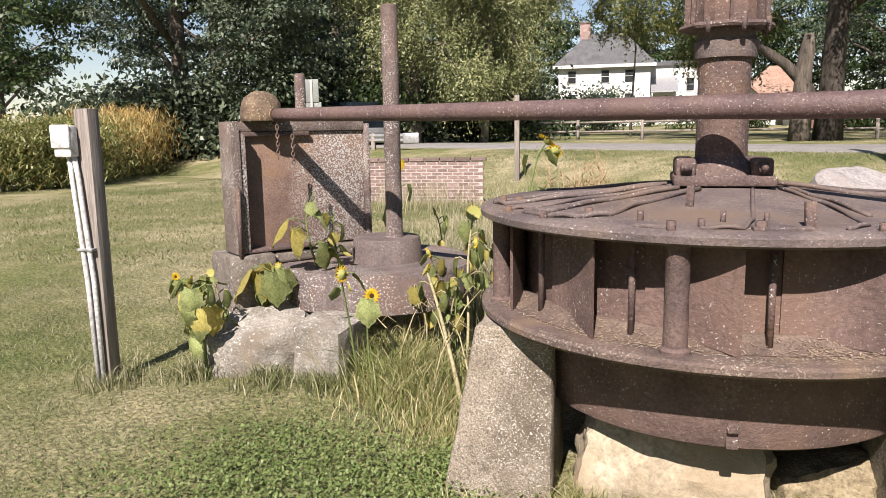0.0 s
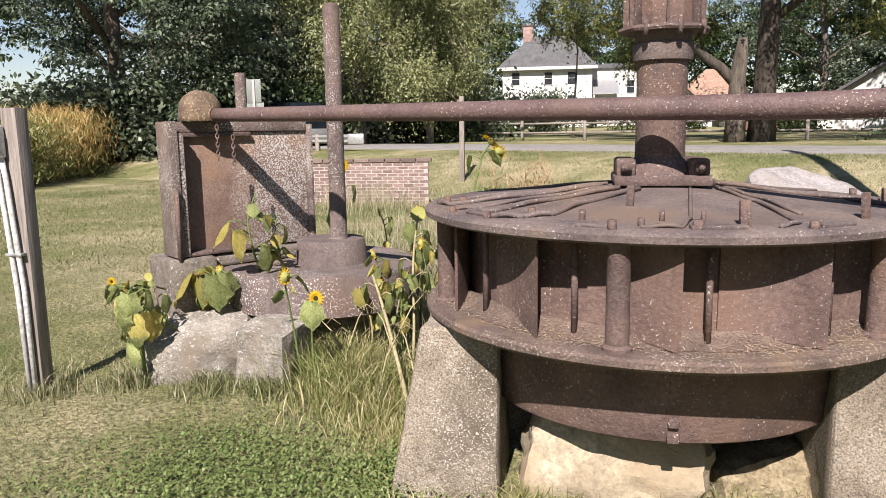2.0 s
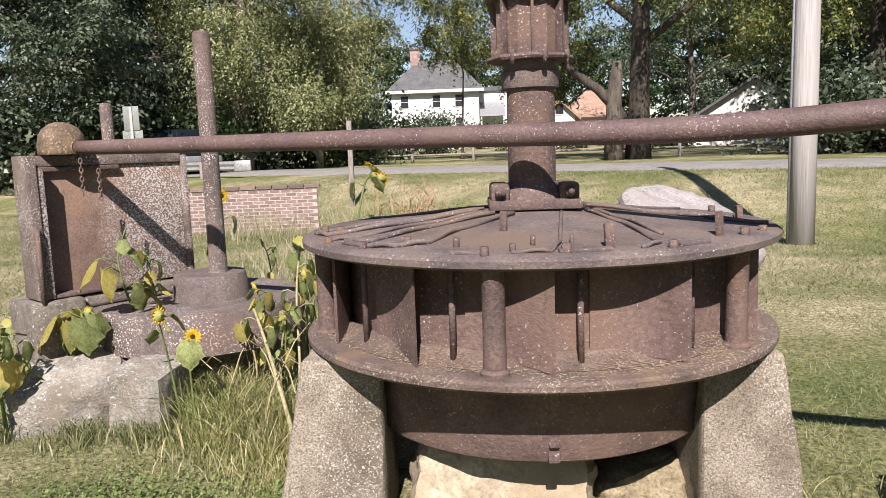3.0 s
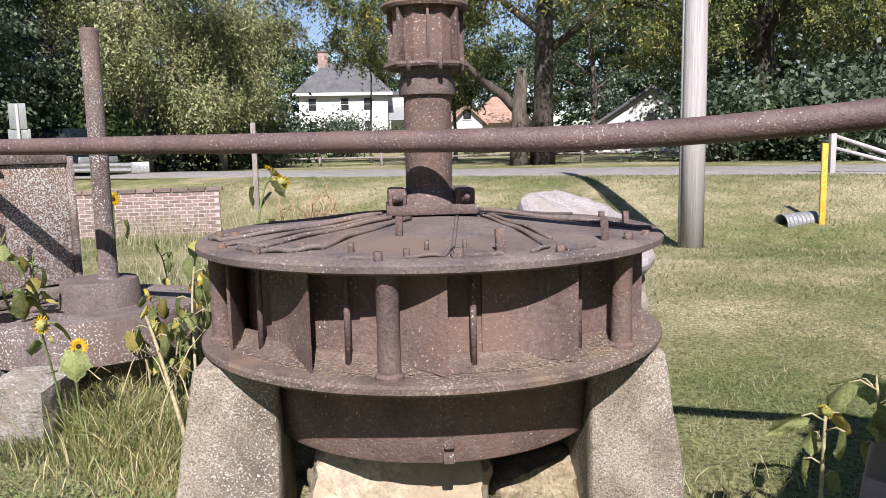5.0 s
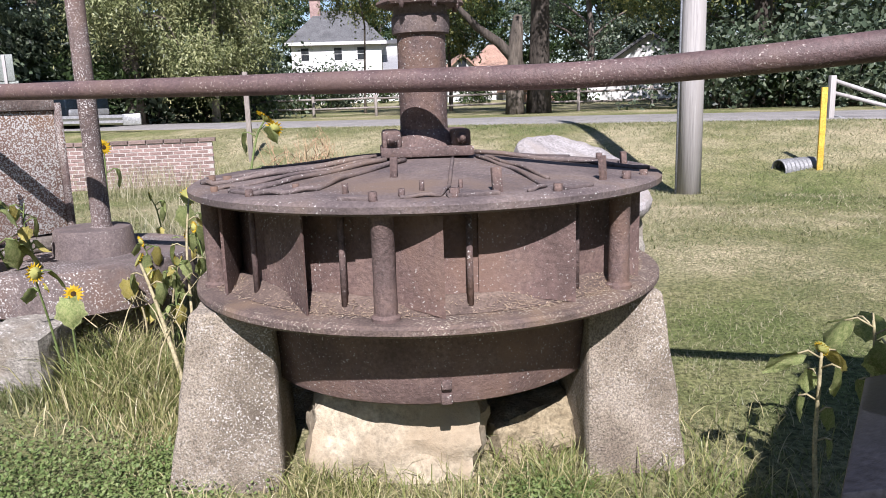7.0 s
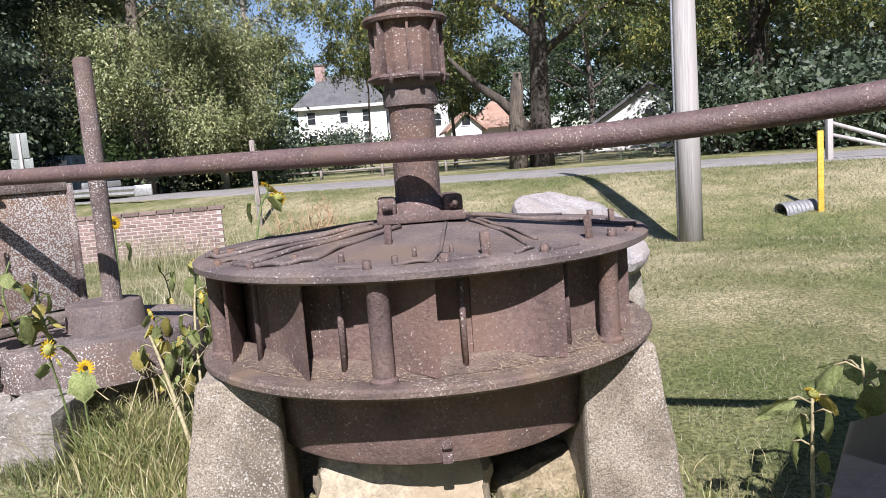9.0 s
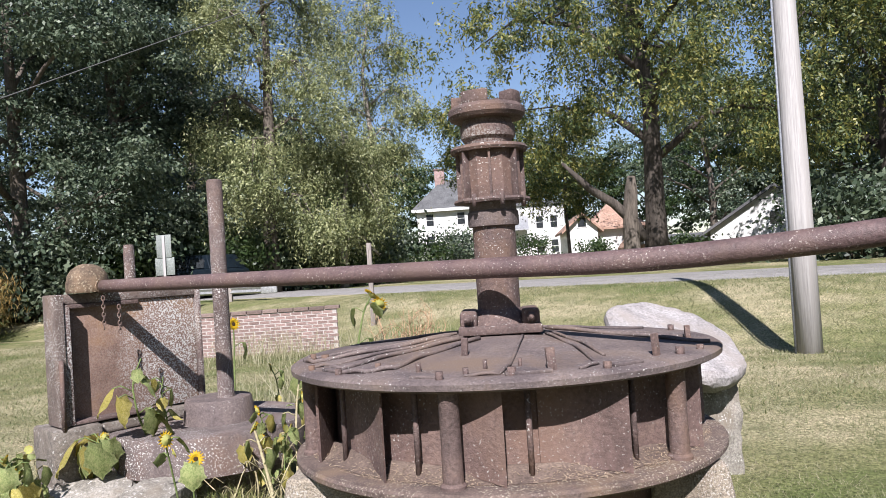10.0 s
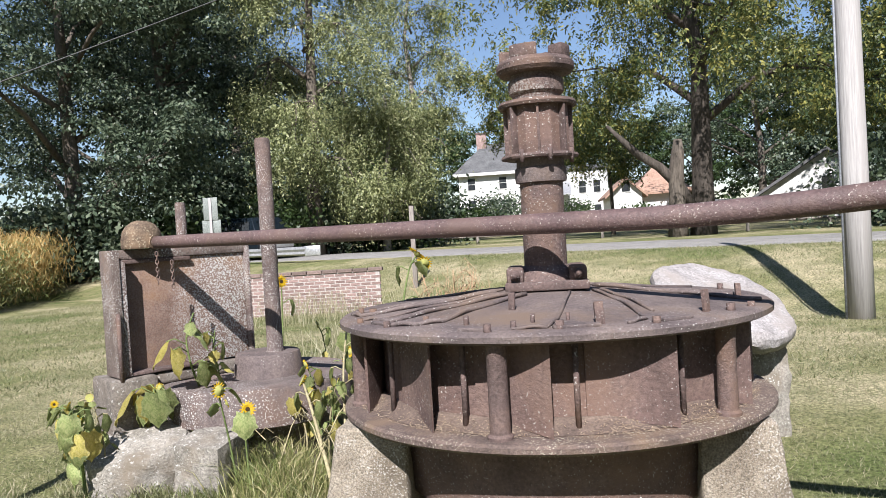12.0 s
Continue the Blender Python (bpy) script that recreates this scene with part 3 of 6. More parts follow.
# ---- gate frame ----
def gate_box():
    ang = math.degrees(math.atan2(5.05 - 4.25, -0.95 + 1.62))
    T = thing("sluice_gate", "rusty sluice gate panel in a lichened iron frame", "gate", (-1.62, 4.25, 0), rz=ang)
    W, z0, z1 = 1.04, 0.66, 1.485
    part("frame_post", box_bm(0.055, 0.11, 0, 0.22, z0, z1, 0.008), GATE_LICHEN, T)
    part("back_frame", box_bm(0.112, W, 0.168, 0.22, z0, z1 - 0.003, 0.008), RUST_LICHEN, T)
    part("top_rail", box_bm(0.112, W, 0.105, 0.166, z1 - 0.065, z1 - 0.001, 0.008), GATE_LICHEN, T)
    part("bottom_rail", box_bm(0.15, 0.60, 0.02, 0.123, z0, z0 + 0.022, 0.006), RUST, T)
    part("inner_frame", box_bm(0.112, 0.148, 0.012, 0.12, z0 + 0.002, z1 - 0.067, 0.005), RUST_LICHEN, T)
    part("inner_frame", box_bm(0.150, 0.62, 0.09, 0.123, z1 - 0.094, z1 - 0.067, 0.005), RUST, T)
    part("gate_plate", box_bm(0.150, W - 0.003, 0.125, 0.164, z0 + 0.002, z1 - 0.067, 0.006), GATE_PLATE, T, "brown rusty plate, thick with white lichen towards one side")
    part("edge_flange", box_bm(W - 0.001, W + 0.022, 0.07, 0.215, z0, z1 - 0.02, 0.005), RUST_LICHEN, T)
    part("side_rod", tube([(0.07, -0.02, z0 - 0.02), (0.07, -0.02, z0 + 0.42)], 0.014, 10), RUST, T)
    return T


gate_box()


def drum_and_rod():
    D = thing("iron_drum_base", "low round iron drum base crusted with white lichen", "base", (-0.79, 4.83, 0))
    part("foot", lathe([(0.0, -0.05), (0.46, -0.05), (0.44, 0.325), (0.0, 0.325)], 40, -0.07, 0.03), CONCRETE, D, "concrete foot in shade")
    part("drum", lathe([(0.0, 0.318), (0.622, 0.318), (0.634, 0.326), (0.645, 0.555), (0.638, 0.567), (0.60, 0.571), (0.30, 0.567), (0.0, 0.567)], 96, -0.07, 0.03), DRUM_IRON, D)
    part("hub", lathe([(0.240, 0.560), (0.236, 0.585), (0.220, 0.712), (0.212, 0.722), (0.0, 0.724)], 40), RUST_DARK, D)
    part("gate_rod", lathe([(0.068, 0.715), (0.056, 0.745), (0.053, 1.2), (0.053, 2.185), (0.043, 2.20), (0.0, 2.20)], 24, 0.055, 0.0), ROD_IRON, D, "upright round rod speckled with lichen")
    S = thing("iron_stub", "short upright iron pipe speckled with lichen", "pipe", (-1.40, 4.90, 0))
    part("pipe", lathe([(0.037, 0.4), (0.037, 1.785), (0.03, 1.80), (0.0, 1.80)], 20), ROD_IRON, S)
    for a, lab in (((0.0, 0.30, -0.03, 0.34, -0.05, 0.654), "worn grey concrete block under the sluice gate"), ((0.31, 1.06, 0.03, 0.34, 0.574, 0.652), "concrete sill under the sluice gate")):
        bm = box_bm(*a, 0.018)
        roughen(bm, 0.010, 6, 5, 3)
        bmesh.ops.transform(bm, matrix=pose(-1.62, 4.25, 0, 0, 0, math.degrees(math.atan2(0.80, 0.67))), verts=bm.verts[:])
        tagged(part("concrete_block", bm, CONCRETE), lab, "block")


drum_and_rod()


def boulder(name, label, cat, cx, cy, z0, size, material, seed, rough=0.06, rz=0, tilt=(0, 0), sub=4, square=0.5, scale=2.2):
    bm = bmesh.new()
    bmesh.ops.create_cube(bm, size=2)
    bmesh.ops.subdivide_edges(bm, edges=bm.edges[:], cuts=2 ** sub - 1, use_grid_fill=True)
    off = Vector((seed * 5.1, seed * 2.3, 0))
    for v in bm.verts:
        c = v.co.copy()
        s = c.normalized()
        c = c * square + s * 1.25 * (1 - square)
        k = 1 + noise.fractal(s * scale + off, 0.7, 2.0, 5) * rough * 2.5
        v.co = Vector((c.x * size[0] / 2 * k, c.y * size[1] / 2 * k, c.z * size[2] / 2 * k))
    m = pose(cx, cy, z0 + size[2] / 2, tilt[0], tilt[1], rz)
    bmesh.ops.transform(bm, matrix=m, verts=bm.verts[:])
    return tagged(part(name, bm, material, smooth=True), label, cat)


boulder("boulder", "pale grey granite boulder with a flat top, in the grass", "boulder", -1.40, 4.22, -0.10, (0.60, 0.50, 0.41), GRANITE, 17, 0.032, 24, (10, -7), square=0.60)
boulder("boulder", "squarish pale granite block in the grass", "boulder", -0.90, 4.10, -0.06, (0.30, 0.34, 0.40), GRANITE, 2, 0.025, -8, (5, 4), square=0.84)
boulder("boulder", "cream-coloured sandstone boulder under the turbine", "boulder", 0.98, 3.32, -0.24, (0.70, 0.56, 0.52), TAN_STONE, 3, 0.045, -6, (-12, 8), square=0.62)
boulder("earth_mound", "low mound of dry bare earth beside the pier", "earth", 1.56, 3.46, -0.30, (0.50, 0.6, 0.34), mat("dry_earth", [(0.26, 0.21, 0.13), (0.36, 0.30, 0.19), (0.44, 0.37, 0.25)], 9, 0.95, 0.0, 1.0, 60), 9, 0.05, 20, (-14, -10), square=0.5)
slab = lathe([(0.0, -0.12), (0.25, -0.12), (0.40, -0.11), (0.49, -0.05), (0.525, 0.02), (0.52, 0.07), (0.49, 0.098), (0.35, 0.105), (0.2, 0.108), (0.1, 0.108), (0.0, 0.108)], 56)
bmesh.ops.subdivide_edges(slab, edges=slab.edges[:], cuts=1, use_grid_fill=True)
slab.normal_update()
for v in slab.verts:
    v.co += v.normal * (0.022 * noise.fractal(v.co * 3.0, 0.8, 2.0, 4)) + Vector((v.co.x * 0.10 * noise.noise(v.co * 2), v.co.y * 0.06, 0))
bmesh.ops.transform(slab, matrix=pose(2.42, 5.52, 0.80, 17, 21, -8), verts=slab.verts[:])
tagged(part("millstone", slab, SLAB), "thick round pinkish-grey stone slab tilted on a block", "stone slab")
boulder("boulder", "grey stone block under the tilted slab", "boulder", 2.58, 5.52, -0.20, (0.42, 0.42, 0.76), GRANITE, 6, 0.04, 10, square=0.7)


# ---- utility post with meter box ----
def meter_post():
    T = thing("conduit_post", "grey wooden post with a white junction box and conduits", "post", (-2.13, 3.72, 0))
    part("post", box_bm(-0.045, 0.045, -0.045, 0.045, -0.2, 1.56, 0.004), GREYWOOD, T)
    bx = part("junction_box", box_bm(-0.135, -0.025, -0.115, -0.048, 1.30, 1.47, 0.012), WHITE, T, "white plastic junction box")
    part("lid", box_bm(-0.14, -0.02, -0.128, -0.112, 1.35, 1.475, 0.008), WHITE, bx)
    part("conduit", tube([(-0.075, -0.07, 1.31), (-0.07, -0.07, 1.2), (-0.03, -0.07, 0.6), (-0.012, -0.07, -0.1)], 0.014, 12), GREYPVC, T, "white plastic conduit")
    part("conduit", tube([(-0.045, -0.07, 1.31), (-0.03, -0.07, 1.2), (0.012, -0.07, 0.6), (0.02, -0.07, -0.1)], 0.014, 12), GREYPVC, T, "white plastic conduit")
    for z in (0.78,):
        part("clip", box_bm(-0.07, 0.03, -0.09, -0.04, z, z + 0.015, 0.003), METAL, T)


meter_post()


# ---- utility pole, yellow post, culvert ----
def utility_pole():
    T = thing("utility_pole", "pale weathered wooden utility pole", "utility pole", (5.37, 10.55, 0))
    bm = tube([(0, 0, -0.3), (0, 0, 2), (0, 0, 5), (0, 0, 9.5)], [0.172, 0.164, 0.15, 0.12], 28)
    part("pole", bm, POLEWOOD, T)
    part("conduit", tube([(-0.20, -0.03, -0.1), (-0.195, -0.03, 2.4), (-0.18, -0.03, 5.0)], 0.016, 8), mat("grey_conduit", [(0.22, 0.24, 0.27), (0.30, 0.32, 0.35)], 4, 0.6, 0.2, 0.1, 40), T)
    return T


utility_pole()

yp = thing("marker_post", "yellow plastic marker post in the lawn", "post", (7.95, 11.55, ground_z(7.95, 11.55)))
part("post", box_bm(-0.05, 0.05, -0.02, 0.02, -0.2, 1.28, 0.01), YELLOW, yp)
cv = thing("culvert_pipe", "corrugated galvanized culvert pipe end", "pipe", (7.68, 11.75, ground_z(7.68, 11.75) - 0.12))
prof = []
for i in range(33):
    prof.append((0.17 + 0.008 * math.sin(i * math.pi / 2), i * 0.02))
for i in range(32, -1, -1):
    prof.append((0.155 + 0.008 * math.sin(i * math.pi / 2), i * 0.02))
cbm = lathe(prof, 24, closed=True)
bmesh.ops.transform(cbm, matrix=pose(-0.3, 0, 0.1, 0, 88, 10), verts=cbm.verts[:])
part("pipe", cbm, mat("dull_galvanized", [(0.26, 0.265, 0.27), (0.34, 0.345, 0.35)], 6, 0.6, 0.3, 0.2, 40), cv)


# ---- trees ----
def tree_meshes(h, crown_r, crown_lo, trunk_r, seed, leaf_size, clusters, per, droop=0.0, spread=1.0, cluster_r=0.9, fork=0.3, aspect=1.0):
    rng = random.Random(seed)
    wood = bmesh.new()
    top = Vector((rng.uniform(-.4, .4), rng.uniform(-.4, .4), h * 0.9))
    tpts = [Vector((0, 0, -0.4)), Vector((0.05, 0, h * 0.12)), Vector((rng.uniform(-.3, .3), rng.uniform(-.3, .3), h * 0.4)), Vector((rng.uniform(-.5, .5), rng.uniform(-.5, .5), h * 0.65)), top]
    tube(tpts, [trunk_r * 1.35, trunk_r, trunk_r * 0.75, trunk_r * 0.45, 0.04], 12, wood)
    ends = []
    for k in range(11):
        z = h * (fork + (0.82 - fork) * k / 10)
        b = Vector((0, 0, z))
        a = k * 2.4 + rng.uniform(-.4, .4)
        zz = (z / h - crown_lo / h) / (1 - crown_lo / h)
        reach = crown_r * (0.45 + 0.6 * math.sin(math.pi * min(1, max(0.1, zz * 0.8 + 0.2)))) * rng.uniform(0.8, 1.1)
        d = Vector((math.cos(a), math.sin(a) * aspect, 0))
        p1 = b + d * reach * 0.4 + Vector((0, 0, reach * 0.30))
        p2 = b + d * reach * 0.75 + Vector((0, 0, reach * (0.45 - droop * 0.3)))
        p3 = b + d * reach + Vector((0, 0, reach * (0.5 - droop)))
        r0 = trunk_r * (0.45 - 0.02 * k)
        tube([b, p1, p2, p3], [r0, r0 * 0.7, r0 * 0.4, 0.02], 7, wood)
        ends += [p1, p2, p2, p3, p3]
        for q in range(3):
            e = p1.lerp(p3, rng.uniform(0.2, 1.0)) + Vector((rng.uniform(-1, 1), rng.uniform(-1, 1), rng.uniform(-.3, .9) - droop)) * reach * 0.35
            tube([p1.lerp(p2, 0.5), (p1 + e) / 2 + Vector((0, 0, 0.2)), e], [r0 * 0.4, r0 * 0.25, 0.015], 5, wood)
            ends += [e, e]
    ends.append(top)
    nprng = np.random.RandomState(seed)
    C, R = [], []
    for c in range(clusters):
        e = ends[rng.randrange(len(ends))]
        cc = e + Vector((rng.gauss(0, 1), rng.gauss(0, 1), rng.gauss(0, 0.8))) * crown_r * 0.17 * spread
        if cc.z < crown_lo:
            cc.z = crown_lo + rng.uniform(0, 1.2)
        C.append(tuple(cc))
        R.append(cluster_r * rng.uniform(0.45, 1.25))
    C, R = np.array(C), np.array(R)
    N = clusters * per
    ctr, rad = np.repeat(C, per, axis=0), np.repeat(R, per)[:, None]
    shell = nprng.normal(0, 1, (N, 3))
    shell[:, 2] = np.abs(shell[:, 2]) * 1.1 - 0.45
    shell /= np.linalg.norm(shell, axis=1)[:, None]
    if droop > 0.2:   # sprays that hang down from each bough
        strands = max(6, per // 9)
        which = nprng.randint(0, strands, N) + np.repeat(np.arange(clusters), per) * strands
        root = nprng.normal(0, 1, (clusters * strands, 3)) * np.array([0.55, 0.55, 0.32])
        swing = nprng.normal(0, 0.22, (clusters * strands, 3))
        run = nprng.uniform(0, 1, N)[:, None]
        hang = (0.35 + 1.1 * droop) * nprng.uniform(0.5, 1.3, clusters * strands)[which][:, None]
        P = ctr + (root[which] + swing[which] * run) * rad
        P[:, 2:3] -= run ** 1.3 * hang * rad
        P += nprng.normal(0, 0.05, (N, 3))
        normal = root[which] + np.array([0, 0, 0.5]) + nprng.normal(0, 0.55, (N, 3))
        fall = np.array([0, 0, -0.55])
    else:             # flat layered sprays, the leaves facing out and up together
        P = ctr + shell * rad * (nprng.uniform(0.1, 1, N) ** 0.45)[:, None] * np.array([1.0, 1.0, 0.5])
        normal = shell * 0.7 + np.array([0, 0, 0.6]) + nprng.normal(0, 0.42, (N, 3))
        fall = np.array([0, 0, -0.35])
    normal /= np.linalg.norm(normal, axis=1)[:, None]
    ax = nprng.normal(0, 0.5, (N, 3)) + shell * 0.5 + fall
    ax -= normal * (ax * normal).sum(1)[:, None]
    ax /= np.linalg.norm(ax, axis=1)[:, None]
    sd = np.cross(normal, ax)
    L = leaf_size * nprng.uniform(0.6, 1.3, N)[:, None]
    wd = 0.42 if droop > 0.2 else 0.62
    tipdrop = np.array([0, 0, -0.12]) * L
    V = np.stack([P, P + ax * L * 0.45 + sd * L * wd * 0.5, P + ax * L + tipdrop, P + ax * L * 0.45 - sd * L * wd * 0.5], 1).reshape(-1, 3)
    F = np.arange(N * 4).reshape(-1, 4)
    return wood, V, F


def leaf_object(name, V, F, material):
    me = bpy.data.meshes.new(name)
    me.vertices.add(len(V))
    me.vertices.foreach_set("co", V.astype(np.float32).ravel())
    me.loops.add(F.size)
    me.loops.foreach_set("vertex_index", F.astype(np.int32).ravel())
    me.polygons.add(len(F))
    me.polygons.foreach_set("loop_start", np.arange(0, F.size, F.shape[1], dtype=np.int32))
    me.update(calc_edges=True)
    me.materials.append(material)
    return new(name, me)


def tree(label, x, y, bark, leaf, group="", **kw):
    T = thing("tree", label, "tree", (x, y, ground_z(x, y)), group)
    wood, V, F = tree_meshes(**kw)
    part("trunk", wood, bark, T)
    ob = leaf_object("crown", V, F, leaf)
    ob.parent = T
    return T


def polar(az, d, ex=1.0, ey=0.0):
    return ex + d * math.sin(radians(az)), ey + d * math.cos(radians(az))


tree("dense dark green maple behind the lawn", *polar(-33.5, 34), BARK, LEAF_DARK, "dark trees", h=17.5, crown_r=6.4, crown_lo=1.0, trunk_r=0.35, seed=3, leaf_size=0.165, clusters=460, per=190, cluster_r=1.3, fork=0.10)
tree("dense dark green maple with a broad crown", *polar(-27.0, 36), BARK, LEAF_DARK, "dark trees", h=18.5, crown_r=4.5, crown_lo=0.9, trunk_r=0.35, seed=8, leaf_size=0.165, clusters=400, per=200, cluster_r=1.3, fork=0.10)
willow = tree("tall greyish-green tree with drooping twigs", *polar(-17.0, 34), BARK, LEAF_WILLOW, "pale trees", h=18, crown_r=3.0, crown_lo=2.4, trunk_r=0.33, seed=5, leaf_size=0.135, clusters=200, per=420, droop=0.75, cluster_r=1.15, fork=0.2)
tree("low greyish-green tree with drooping twigs", *polar(-11.6, 35), PALE_BARK, LEAF_WILLOW, "pale trees", h=8.0, crown_r=2.1, crown_lo=2.6, trunk_r=0.16, seed=15, leaf_size=0.13, clusters=100, per=360, droop=0.75, cluster_r=0.95, fork=0.25)
tree("slender grey-green tree with an airy crown", *polar(-8.8, 47), PALE_BARK, LEAF_WILLOW, "pale trees", h=20, crown_r=2.9, crown_lo=7.5, trunk_r=0.24, seed=6, leaf_size=0.19, clusters=150, per=190, droop=0.6, cluster_r=1.15, fork=0.3)
locust = tree("big yellow-green locust tree with hanging sprays", *polar(12.1, 32), SHADED_BARK, LEAF_LOCUST, "locusts", h=17, crown_r=7.0, crown_lo=4.3, trunk_r=0.42, seed=12, leaf_size=0.17, clusters=340, per=270, droop=0.32, cluster_r=1.0, fork=0.26)
snag = thing("tree_snag", "broken pale dead tree trunk with a leaning limb", "tree trunk", (*polar(10.35, 31), 0.7))
part("trunk", tube([(0, 0, -0.3), (0.02, 0, 1.2), (0.04, 0, 2.6), (0.12, 0, 3.3), (0.16, 0, 3.9)], [0.42, 0.33, 0.29, 0.26, 0.16], 14), BARK, snag)
part("limb", tube([(0.55, 0.2, 1.3), (0.2, 0.1, 2.0), (-0.6, 0, 2.85), (-1.5, -0.2, 3.45), (-2.6, -0.3, 4.6)], [0.24, 0.22, 0.19, 0.16, 0.06], 12), SHADED_BARK, snag)
broad = tree("broad dark green tree at the edge of the wood", *polar(-62, 38), BARK, LEAF_DARK, "dark trees", h=17, crown_r=6.2, crown_lo=1.2, trunk_r=0.35, seed=31, leaf_size=0.27, clusters=230, per=95, cluster_r=1.45, fork=0.12)
copy_thing(broad, pose(*polar(-31, 48), 0.5, 0, 0, 130))
copy_thing(broad, pose(*polar(-22.5, 50), 0.7, 0, 0, 200))
copy_thing(broad, pose(*polar(28, 50), 0.7, 0, 0, 20))
copy_thing(broad, pose(*polar(16.0, 72), 0.9, 0, 0, 300))
copy_thing(locust, pose(*polar(27.5, 37), 0.7, 0, 0, 140))
copy_thing(broad, pose(*polar(37, 42), 0.7, 0, 0, 50))
copy_thing(broad, pose(*polar(46, 45), 0.7, 0, 0, 250))
tree("yellow-green locust with hanging boughs before the white house", *polar(-0.8, 46), BARK, LEAF_LOCUST, "locusts", h=12.6, crown_r=3.2, crown_lo=5.0, trunk_r=0.07, seed=44, leaf_size=0.19, clusters=80, per=240, droop=0.5, cluster_r=0.95, fork=0.5)
tree("young green locust beside the white house", *polar(5.6, 44), BARK, LEAF_LOCUST, "locusts", h=9.2, crown_r=2.4, crown_lo=3.6, trunk_r=0.11, seed=47, leaf_size=0.18, clusters=60, per=220, droop=0.5, cluster_r=0.9, fork=0.4)
mid = tree("green broadleaf tree behind the houses or, unseen, behind the camera", *polar(-8, 125), BARK, LEAF_MID, "far trees", h=17, crown_r=8, crown_lo=1.5, trunk_r=0.4, seed=21, leaf_size=0.5, clusters=220, per=75, cluster_r=1.9, fork=0.12)
for k, (az, d) in enumerate(((-24, 90), (-17, 85), (-12, 110), (0.5, 135), (6.5, 128), (12, 125), (17, 100), (22, 95), (28, 85), (33, 80), (40, 75), (-46.5, 130), (-44.6, 90))):
    copy_thing(mid, pose(*polar(az, d), 0.8, 0, 0, 77 * k))
# unseen trees added behind the camera, to hold back fill from the low sky
for k, az in enumerate((180, 150, 210, 120, 240, 92, 268)):
    copy_thing(mid, pose(*polar(az, 46), 0.0, 0, 0, 53 * k))


# ---- houses ----
def wall_with_windows(T, x0, x1, y, z0, z1, wins, face=-1, name="wall"):
    w = part(name, box_bm(x0, x1, y, y + 0.2, z0, z1, 0.0), WHITE, T)
    for wx, wz, ww, wh in wins:
        win = part("window", box_bm(wx - ww / 2 - 0.08, wx + ww / 2 + 0.08, y - 0.05, y + 0.02, wz - 0.08, wz + wh + 0.08, 0.0), WHITE, T)
        part("pane", box_bm(wx - ww / 2, wx + ww / 2, y - 0.07, y - 0.045, wz, wz + wh / 2 - 0.03, 0.0), GLASS_DARK, win)
        part("pane", box_bm(wx - ww / 2, wx + ww / 2, y - 0.07, y - 0.045, wz + wh / 2 + 0.03, wz + wh, 0.0), GLASS_DARK, win)


def roof_bm(x0, x1, y0, y1, z0, h, hip, over=0.4):
    bm = bmesh.new()
    x0, x1, y0, y1 = x0 - over, x1 + over, y0 - over, y1 + over
    ym = (y0 + y1) / 2
    b = [bm.verts.new(p) for p in ((x0, y0, z0), (x1, y0, z0), (x1, y1, z0), (x0, y1, z0))]
    u = [bm.verts.new(p) for p in ((x0, y0, z0 + 0.2), (x1, y0, z0 + 0.2), (x1, y1, z0 + 0.2), (x0, y1, z0 + 0.2))]
    r = [bm.verts.new((x0 + hip, ym, z0 + h)), bm.verts.new((x1 - hip, ym, z0 + h))]
    bm.faces.new(b[::-1])
    for i in range(4):
        bm.faces.new((b[i], b[(i + 1) % 4], u[(i + 1) % 4], u[i]))
    bm.faces.new((u[0], u[1], r[1], r[0]))
    bm.faces.new((u[1], u[2], r[1]))
    bm.faces.new((u[2], u[3], r[0], r[1]))
    bm.faces.new((u[3], u[0], r[0]))
    bmesh.ops.recalc_face_normals(bm, faces=bm.faces[:])
    return bm


